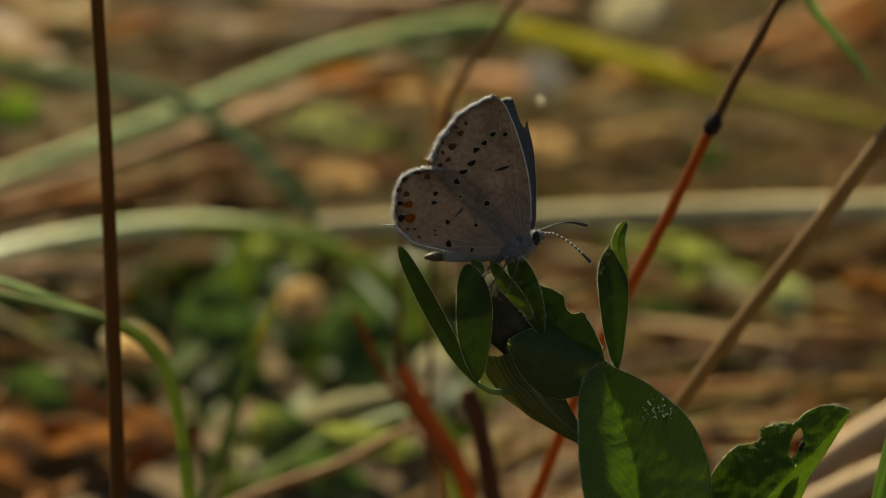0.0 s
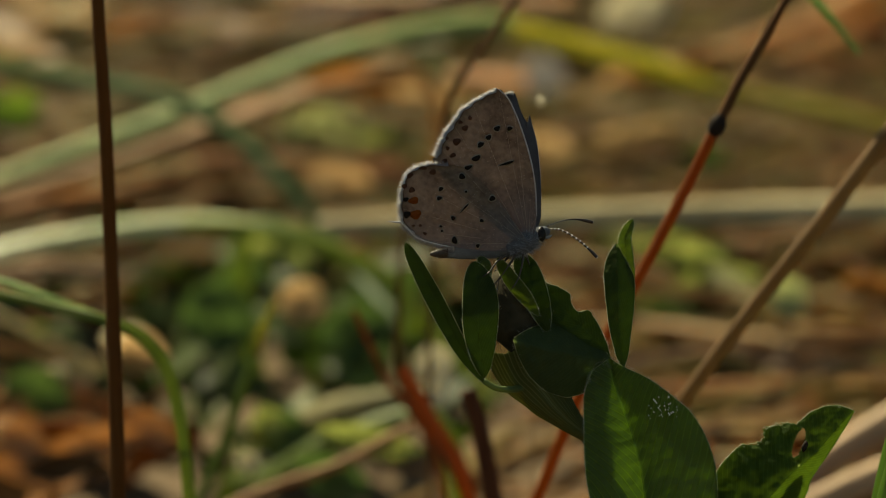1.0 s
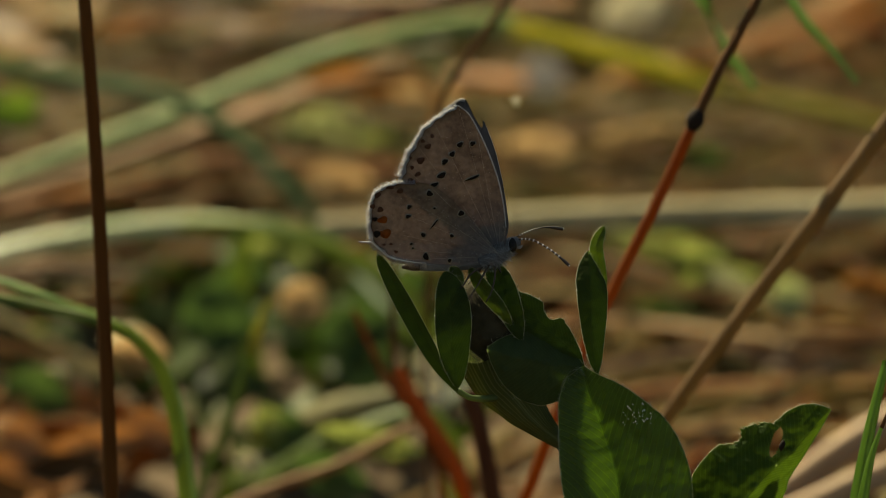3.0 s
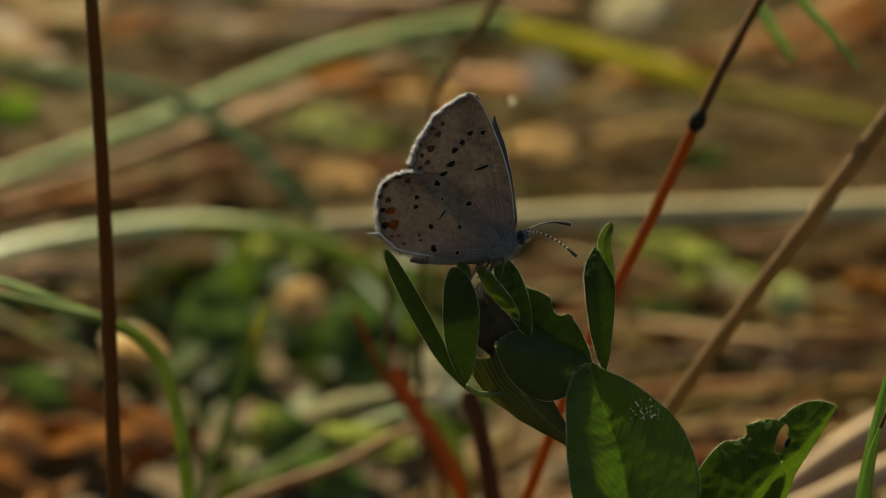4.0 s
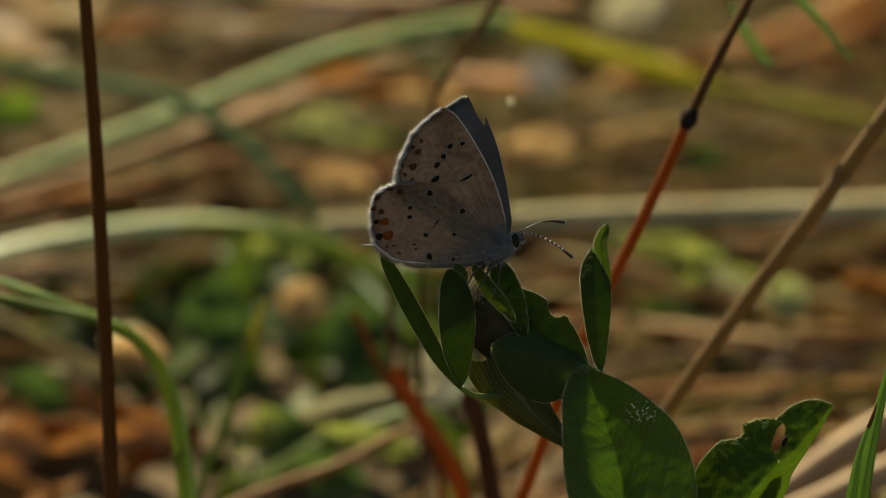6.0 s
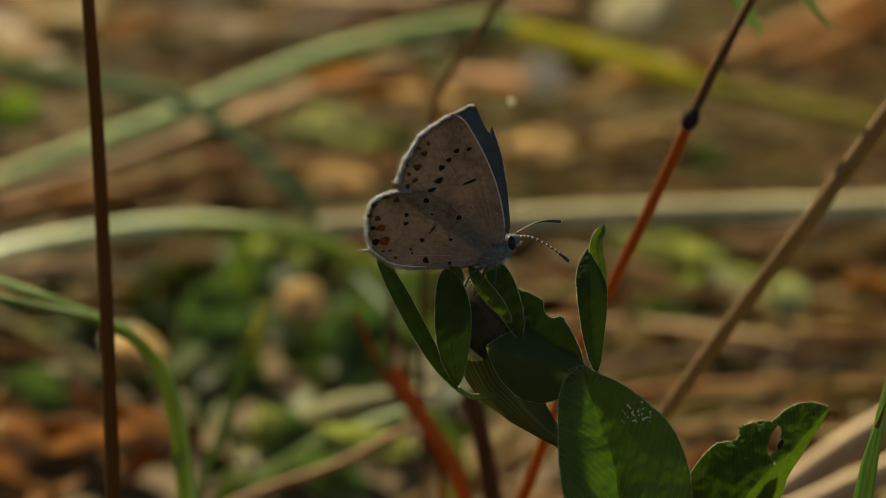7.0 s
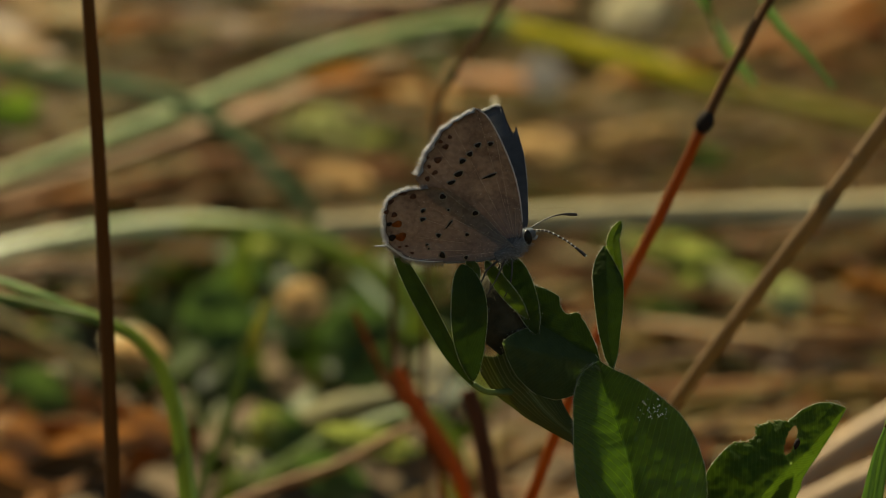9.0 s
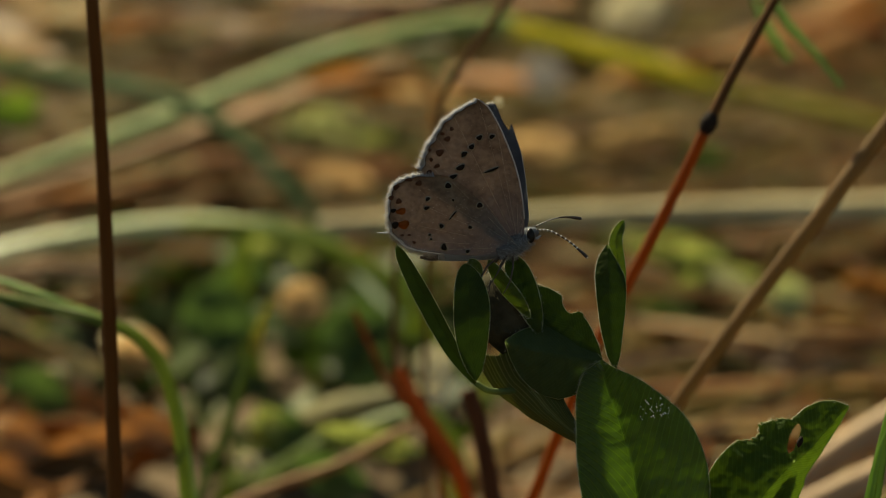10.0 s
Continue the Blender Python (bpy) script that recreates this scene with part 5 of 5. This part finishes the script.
FAR = [(0.0, 0.0), (1.05, 2.0), (1.2, 4.0), (1.15, 6.5), (0.95, 8.6), (0.55, 10.4), (0.3, 11.3), (0.05, 10.7), (-0.5, 11.75), (-0.85, 12.9), (-1.25, 13.35), (-2.25, 13.1), (-3.75, 12.25), (-5.0, 11.25), (-6.25, 9.5), (-6.75, 7.0), (-4.75, 3.5), (-2.25, 1.0)]
FAR_HIND = [(0.0, 0.0), (-1.15, 0.4), (-2.75, 1.6), (-4.5, 3.25), (-6.25, 4.75), (-7.9, 5.75), (-8.75, 6.0), (-9.35, 5.9), (-9.7, 5.5), (-9.95, 4.7), (-10.05, 3.6), (-9.95, 2.6), (-9.55, 2.1), (-9.05, 1.7), (-8.25, 1.2), (-6.75, 0.5), (-3.75, -0.5), (-1.25, -0.75)]
far_hind, _s = wing("far_hindwing", "dark blue-grey far hindwing", FAR_HIND, 14, 0.55, WING_TOP, butterfly, (4, 15))
FAR = [(x, z * 1.055) for x, z in FAR]          # stretched upwards so the far wing's tip fits the camera's view
far_fore, _s = wing("far_forewing", "dark blue-grey far forewing with a torn edge", FAR, 20, 0.35, WING_TOP, butterfly, (9.8, 15))
near_fore, fsurf = wing("near_forewing", "grey-brown forewing with dark spots", FORE, -20, -0.25, WING, butterfly, (8.1, 14.7), 230, wide=1.0)
near_hind, hsurf = wing("near_hindwing", "grey-brown hindwing with dark and orange spots", HIND, -20, -0.9, WING, butterfly, (4.5, 15), 300, (10.6, 14.6), 0.5)

rim(near_fore, fsurf, FORE, 2, 9, 0.065)
rim(far_fore, _s, FAR, 2, 7, 0.035)
rim(near_hind, hsurf, HIND, 11, 16, 0.045, TUFT, "white curled lower edge", "lower_edge")

FORE_SPOTS = [(-1.6, 9.95, 0.25, 0.18, 10), (-2.7, 9.95, 0.3, 0.2, 15), (-3.45, 9.2, 0.25, 0.23, 40), (-4.15, 8.6, 0.33, 0.2, 25), (-4.55, 7.45, 0.43, 0.23, 15), (-5.25, 6.7, 0.35, 0.19, 20), (-1.85, 7.0, 0.7, 0.11, 18)]
FORE_MARGIN = [(-6.25, 8.9, 0.35, 0.33, 0), (-5.5, 10.05, 0.3, 0.25, 0), (-5.9, 10.55, 0.2, 0.18, 0), (-6.6, 7.75, 0.28, 0.2, 20), (-7.05, 8.35, 0.18, 0.18, 0), (-7.3, 7.25, 0.25, 0.23, 0), (-7.1, 9.2, 0.15, 0.15, 0), (-5.05, 10.9, 0.2, 0.18, 0)]
HIND_SPOTS = [(-5.85, 5.85, 0.3, 0.25, 0), (-3.2, 3.95, 0.26, 0.25, 0), (-7.7, 4.8, 0.25, 0.16, 30), (-7.85, 4.0, 0.23, 0.18, 10), (-5.5, 4.55, 0.12, 0.1, 0), (-6.65, 2.3, 0.2, 0.2, 60), (-4.15, 2.05, 0.19, 0.15, 0), (-6.55, 0.4, 0.23, 0.35, 10), (-4.5, -0.1, 0.18, 0.17, 0), (-7.75, 1.6, 0.12, 0.1, 0), (-7.65, 1.2, 0.1, 0.1, 0), (-5.6, 3.2, 0.55, 0.07, 48)]
HIND_MARGIN = [(-10.4, 6.0, 0.35, 0.2, 30), (-9.25, 6.6, 0.35, 0.17, 0), (-8.4, 6.25, 0.3, 0.25, 0), (-10.9, 5.1, 0.25, 0.23, 0), (-10.25, 4.75, 0.3, 0.23, 20), (-10.15, 1.7, 0.15, 0.11, 0), (-9.55, 1.7, 0.15, 0.11, 0), (-9.15, 1.0, 0.2, 0.12, -30)]
spots(near_fore, fsurf, FORE_SPOTS, PALE_RING, 0.05, "spot_ring", 0.10)
spots(near_fore, fsurf, FORE_SPOTS, BLACK_SPOT, 0.09)
spots(near_fore, fsurf, FORE_MARGIN, BROWN_SPOT, 0.05)
spots(near_hind, hsurf, HIND_SPOTS, PALE_RING, 0.05, "spot_ring", 0.09)
spots(near_hind, hsurf, HIND_SPOTS, BLACK_SPOT, 0.09)
spots(near_hind, hsurf, HIND_MARGIN, BROWN_SPOT, 0.05)
spots(near_hind, hsurf, [(-10.1, 3.85, 0.45, 0.33, 0), (-9.95, 2.65, 0.5, 0.43, 0)], ORANGE_SPOT, 0.05, "orange_spot")
spots(near_hind, hsurf, [(-10.8, 3.95, 0.25, 0.2, 0), (-10.7, 2.65, 0.3, 0.33, 0)], BLACK_SPOT, 0.09)
tx, tz = (-11.35, 2.0)
part("tail", mesh_of("tail", *tube([(tx + 0.1, hsurf(tx, tz), tz), (tx - 0.35, hsurf(tx, tz) - 0.1, tz + 0.02), (tx - 1.0, hsurf(tx, tz) - 0.1, tz + 0.10)], (0.10, 0.08, 0.03), 10, 6), FRINGE), near_hind, "thin white-tipped tail")


def fuzz(ob, pts, radii, count, length, seed):
    """Short hairs standing on a rod-like body."""
    rng = random.Random(seed)
    line = spline(pts, 40)
    pcs = []
    for _ in range(count):
        i = rng.randrange(1, 39)
        t = (line[i + 1] - line[i - 1]).normalized()
        a = rng.uniform(0, 2 * math.pi)
        s = Vector((0, -1, 0)).cross(t).normalized()
        u = t.cross(s)
        o = s * math.cos(a) + u * math.sin(a)
        r = line[i] + o * ramp_of(radii, i / 39) * 0.95
        pcs.append(hair(r, r + (o * 0.7 - t * rng.uniform(0.0, 0.9)).normalized() * rng.uniform(0.4, 1.0) * length, 0.017))
    part("fuzz", mesh_of("fuzz", *joined(pcs), BODY_HAIR), ob, "pale blue-grey body hairs", kind="stuff")


THORAX = [(0.75, 0.0, 0.9), (0.0, 0.0, 0.4), (-1.0, 0.0, 0.0), (-2.0, 0.0, -0.2)]
ABDOMEN = [(-1.75, 0.3, -0.2), (-3.75, 0.3, -0.45), (-6.0, 0.2, -0.6), (-7.5, 0.1, -0.65), (-8.55, 0.0, -0.8)]
thorax = part("thorax", mesh_of("thorax", *tube(THORAX, (0.65, 0.95, 1.0, 0.85), 20, 14), FUZZ), butterfly, "blue-grey hairy thorax")
fuzz(thorax, THORAX, (0.65, 0.95, 1.0, 0.85), 1200, 0.75, 31)
abdomen = part("abdomen", mesh_of("abdomen", *tube(ABDOMEN, (0.85, 0.75, 0.62, 0.46, 0.14), 26, 14), FUZZ), butterfly, "grey abdomen with a dark tip")
fuzz(abdomen, ABDOMEN, (0.85, 0.75, 0.62, 0.46, 0.14), 260, 0.4, 32)
part("tip", mesh_of("tip", *tube([(-7.15, 0.05, -0.65), (-7.85, 0.0, -0.7), (-8.7, 0.0, -0.8)], (0.50, 0.46, 0.14), 10, 10), FEELER), abdomen, "dark abdomen tip")
HEAD = [(0.55, 0.0, 0.8), (1.0, 0.0, 1.0), (1.5, 0.0, 1.05), (1.85, 0.0, 0.95)]
head = part("head", mesh_of("head", *tube(HEAD, (0.45, 0.62, 0.58, 0.25), 14, 14), FUZZ), butterfly, "grey head")
fuzz(head, HEAD, (0.45, 0.62, 0.58, 0.25), 160, 0.3, 33)
for side in (-1, 1):
    part("eye", mesh_of("eye", *tube([Vector((1.15, 0.0, 0.9)) + Vector((0, side * 0.52, z)) for z in (-0.66, -0.34, 0, 0.34, 0.66)], (0.10, 0.33, 0.38, 0.33, 0.10), 16, 14, 0.8), EYE_BLACK), head, "oval black eye")
    part("eye_ring", mesh_of("eye_ring", *tube([Vector((1.05, 0.0, 0.85)) + Vector((0, side * 0.34, z)) for z in (-0.66, -0.34, 0, 0.34, 0.66)], (0.08, 0.35, 0.40, 0.35, 0.08), 16, 14, 0.8), RING_WHITE), head, "white rim round the eye")
    part("palp", mesh_of("palp", *tube([Vector(p) + Vector((0, side * 0.2, 0)) for p in [(1.45, 0.0, 0.72), (1.75, 0.0, 0.66), (2.05, 0.0, 0.85)]], (0.14, 0.13, 0.04), 10, 8), BODY_HAIR), head, "short pointed palp")


def antenna(pts, ring, step):
    line = spline(pts, 60)
    ob = part("antenna", mesh_of("antenna", *tube(line[::4] + [line[-1]], (0.055, 0.055, 0.055, 0.06, 0.08, 0.155, 0.14), 46, 8), FEELER), butterfly, "thin dark white-ringed antenna")
    for i in range(4, 50, step):
        part("ring", mesh_of("ring", *tube([line[i], (line[i] + line[i + 1]) / 2, line[i + 1]], (ring * 0.92, ring, ring * 0.92), 4, 8), TUFT), ob)
    part("club_tip", mesh_of("club_tip", *tube([line[57], line[58], line[59] + (line[59] - line[58])], (0.11, 0.11, 0.05), 6, 8), RING_WHITE), ob, "pale club tip")


antenna([(1.5, 0.2, 1.6), (3.0, 0.6, 2.15), (4.35, 1.0, 2.3), (5.75, 1.4, 2.05)], 0.062, 3)
antenna([(1.65, -0.2, 1.4), (2.85, -0.6, 1.25), (4.25, -1.0, 0.4), (5.35, -1.3, -0.6), (5.95, -1.5, -1.25)], 0.10, 4)
for pts in ([(-1.0, -0.5, -0.6), (-1.6, -1.1, -1.5), (-2.25, -1.3, -2.5), (-3.15, -1.6, -3.6)], [(-0.5, -0.4, -0.6), (-0.65, -1.0, -1.9), (-1.1, -1.2, -3.25), (-1.6, -1.3, -4.0)], [(-1.35, -0.4, -0.65), (-2.85, -0.9, -1.5), (-3.5, -1.4, -2.4), (-4.1, -1.6, -2.85)],
            [(-1.0, 0.5, -0.6), (-1.75, 1.0, -1.75), (-2.65, 1.0, -3.0), (-2.85, 0.8, -4.0)], [(-0.35, 0.5, -0.5), (0.05, 0.9, -1.75), (0.25, 1.0, -3.0)], [(-1.5, 0.4, -0.6), (-2.25, 0.8, -1.5), (-3.0, 0.7, -2.25)]):
    part("leg", mesh_of("leg", *tube(pts, (0.11, 0.09, 0.06, 0.05), 16, 7), FEELER), butterfly, "thin dark leg")


# ---------------------------------------------------------------- what moves
def turned(x, z, pitch, roll=0.0):
    return Matrix.Translation((x * MM, 0, z * MM)) @ pose(0, 0, 0, 0, pitch, 0) @ pose(0, 0, 0, roll, 0, 0)


def motions():
    """Everything sways in a light wind; the butterfly tips and shifts its wings."""
    flight = [(0, 0, 0, 0, 0), (0.5, 0.3, 0.26, -0.2, -8.6), (1, 0.52, 0.31, -0.6, -3.9), (1.5, 0.25, 0.2, -1.7, 0.1), (2, -0.46, -0.07, -4.1, -4.6),
              (2.5, -1.62, -0.52, -3.7, -5.3), (2.7, -1.97, -0.7, -3.6, -3.8), (3.8, -2.0, -0.53, -5.3, 1.9), (4, -1.29, -0.11, -4.0, -8), (4.5, -1.36, -0.05, -3.3, -9.5),
              (5, -1.55, -0.19, -5.9, -1.9), (5.5, -2.3, -0.51, -7.9, -0.2), (5.7, -1.61, -0.35, -6.6, -3.7), (6.8, -2.03, -0.38, -8.4, 7.4), (7, -2.03, -0.5, -7.1, 7.1),
              (7.5, -1.33, -0.19, -7.2, 6.8), (8, -0.9, -0.05, -7.6, 3.9), (8.5, -1.59, -0.36, -8.4, 10.7), (9, -0.59, 0.03, -7.5, 9.3), (9.5, -0.6, 0.04, -7.5, 9.9),
              (10, -0.4, 0.17, -3.6, 3.1)]
    walk(butterfly, [(t, BF_HOME @ turned(x, z, p, r)) for t, x, z, p, r in flight])
    wings = [(0, 0, 0.9, -4), (0.5, 0.3, -1.7, 7.2), (1, -0.2, 0.1, 2.1), (1.5, 1.1, 1.4, -3.2), (2, 1.5, 0.3, 7.7), (2.5, 1, -2.1, 14.7), (2.7, -1.8, -5.5, 12.1), (3.8, 1.7, 1.6, -0.5), (4, 0.3, -3.0, 11.0), (4.5, -3.2, -4.2, 9.4), (5, -0.8, -0.6, -2.0), (5.5, -4.9, -4.8, 2.2), (5.7, -5.6, -4.0, 9.7), (6.8, -1.3, 3.3, -10.6), (7, 0, 2.6, -10.7), (7.5, 1.9, 5.2, -17), (8, 2.1, 5.6, -8.5), (8.5, 1.2, 4.9, -18), (9, 2.6, 7.4, -18.0), (9.5, 2.9, 7.8, -16.8), (10, -1, -0.6, -10.7)]
    walk(near_fore, [(t, turned(0, 0, a)) for t, a, b, c in wings])
    walk(far_fore, [(t, turned(0, 0, b, c)) for t, a, b, c in wings])
    walk(far_hind, [(t, turned(0, 0, 0, -8 - 2 * r)) for t, x, z, p, r in flight])
    walk(abdomen, [(t, turned(0, 0, -0.75 * p)) for t, x, z, p, r in flight])
    sway = [(0, 0, 0, 0), (0.5, 0.36, 0.16, 0.15), (1, 0.54, 0.21, 0.3), (1.5, 0.28, 0.16, 0.15), (2, -0.33, -0.08, -0.1), (2.5, -1.51, -0.43, -0.6), (2.7, -1.8, -0.55, -0.7),
            (3.8, -1.85, -0.45, -0.7), (4, -1.15, -0.18, -0.6), (4.5, -1.3, -0.18, -0.5), (5, -1.5, -0.23, -0.7), (5.5, -2.14, -0.46, -1.0), (5.7, -1.5, -0.35, -0.7),
            (6.8, -1.9, -0.38, -0.6), (7, -1.86, -0.38, -0.5), (7.5, -1.18, -0.18, -0.5), (8, -0.79, -0.12, -0.4), (8.5, -1.4, -0.38, -0.4), (9, -0.44, -0.02, -0.1),
            (9.5, -0.44, -0.02, -0.1), (10, -0.21, 0.05, -0.1)]
    pivot = Vector((-6.7, -20.6, 78.1)) * MM
    walk(clover, [(t, CLOVER_HOME @ Matrix.Translation(pivot) @ turned(x, z, r) @ Matrix.Translation(-pivot)) for t, x, z, r in sway])
    flutter = [(0, 0, 0), (1, -0.2, -0.1), (2, 0, 0.1), (2.5, 0, 0.35), (4, -0.2, 0.3), (4.5, -0.8, 0.45), (5, -0.6, 0.4), (5.5, -0.15, 0.55), (7, -0.1, 0.4), (8.5, 0.1, 0.5), (9, 0, 0.2), (10, 0.05, 0.3)]
    walk(FOLDED, [(t, turned(x, z, 0)) for t, x, z in flutter])

    def lean(ob, rows):
        home = ob.matrix_world.copy()
        walk(ob, [(r[0], home @ turned(0, 0, r[1], r[2] if len(r) > 2 else 0.0)) for r in rows])

    lean(tall_stem, [(0, 0.0), (0.5, -0.1), (1, 0.03), (1.5, -0.17), (2, -0.47), (2.5, -0.67), (3.8, -0.4), (4, -0.3), (4.5, -0.3), (5, -0.57), (5.5, -0.64), (7, -0.47), (7.5, -0.4), (8, -0.5), (8.5, -0.5), (9, -0.47), (9.5, -0.3), (10, -0.27)])
    lean(red_stem, [(0, 0.0), (0.5, 0.23), (1, 0.31), (1.5, 0.19), (2, -0.12), (2.5, -1.08), (2.7, -1.16), (3.8, -1.20), (4, -1.05), (4.5, -1.20), (5, -1.30), (5.5, -1.62), (7, -1.5), (7.5, -1.12), (8, -0.73), (8.5, -1.08), (9, -0.54), (9.5, -0.46), (10, -0.27)])
    lean(dry_stem, [(0, 0.0), (1, 0.09), (2, -0.10), (2.5, -0.22), (4, -0.66), (4.5, -0.70), (5, -0.76), (5.5, -0.85), (7, -0.82), (7.5, -0.68), (8, -0.66), (8.5, -0.62), (9, -0.52), (10, -0.30)])
    lean(thin_stem, [(0, 0.0), (1, -0.13), (2, -0.34), (2.5, -0.56), (4, -1.37), (4.5, -1.97), (5, -1.37), (5.5, -1.37), (7, -1.2), (8, -0.9), (9, -0.86), (10, -0.68)])
    lean(short_blade, [(0, 0.0), (1.5, -0.08), (2, -0.45), (2.5, -0.68), (4, -0.6), (4.5, -0.38), (5, -0.83), (5.5, -1.05), (7, -0.9), (9, -0.83), (10, -0.45)])
    lean(bend_blade, [(0, 0.0), (1, 0.11), (2, -0.42), (2.5, -0.58), (4, -0.11), (4.5, -0.16), (5, -0.47), (5.5, -0.47), (7, -0.58), (8.5, -0.58), (9, -0.42), (10, -0.26)])
    lean(red_shoot, [(0, 0.0), (2, -0.16), (2.5, -0.47), (4, -1.17), (4.5, -1.72), (5, -0.94), (5.5, -1.09), (7, -0.94), (8, -0.78), (10, -0.63)])
    lean(thin_red_stem, [(0, 0.0), (2, -0.29), (2.5, -0.58), (4, -1.3), (4.5, -1.73), (5, -1.08), (5.5, -1.15), (7, -1.01), (8, -0.87), (10, -0.58)])
    # leans far from 8.5 s so the wing tip hides the bead in view
    lean(glint_stalk, [(0, 0.0), (1.5, 0.0), (2, -0.3), (2.5, -1.2), (4, -2.0), (5, -2.15), (7, -2.1), (8, -1.85), (8.5, -3.1), (9.5, -3.3), (10, -3.0)])
    lean(corner_shoot, [(0, 0.0), (1, 0.0), (2, -1.73), (2.5, -1.56), (3.8, -1.56), (4, -1.65), (4.5, -2.59), (5, -2.26), (5.5, -2.88), (6.8, -1.85), (7.5, -2.3), (8, -1.98), (8.5, -1.93), (9, -1.23), (10, -1.03)])
    lean(corner_blade, [(0, 0.0), (1, 0.0), (2, -0.65), (2.5, -1.38), (2.7, -1.81), (3.8, -1.81), (4, -1.38), (4.5, -1.08), (5, -1.38), (5.5, -1.55), (6.8, -1.21), (7.5, -0.95), (8, -0.17), (8.5, 0.0), (9, -0.34), (10, -0.52)])
    lean(upper_blade, [(0, -0.38, 2.39), (1, -0.25, 2.11), (2, 0.3, 0.31), (2.5, -1.0, -1.17), (2.7, -1.93, -1.32), (3.8, -0.08, 0.04), (4, 0.0, -0.13), (4.5, -3.86, -0.99), (5, -0.43, -0.16), (5.5, -0.83, -1.05), (6.8, -1.2, 0.94), (7, -1.38, 0.58), (7.5, -2.21, -0.6), (8, -3.88, -1.84), (8.5, -1.88, -1.08), (9, -1.66, -0.98), (9.5, -1.0, -0.69), (10, -0.1, -0.22)])
    lean(second_upper_blade, [(0, 0.6, -0.62), (1, -0.05, 0.31), (2, 0.17, 0.1), (2.5, 0.22, -0.72), (2.7, 0.05, -0.89), (3.8, -0.05, 0.1), (4, 0.0, -0.21), (4.5, -0.22, -1.01), (5, 0.05, 0.06), (5.5, 0.1, -0.56), (6.8, -1.31, 1.44), (7, -1.26, 1.13), (7.5, -0.94, -0.21), (8, -2.01, -0.62), (8.5, -1.21, -0.62), (9, -1.02, -0.86), (9.5, -0.85, -0.86), (10, -0.65, -0.86)])



motions()
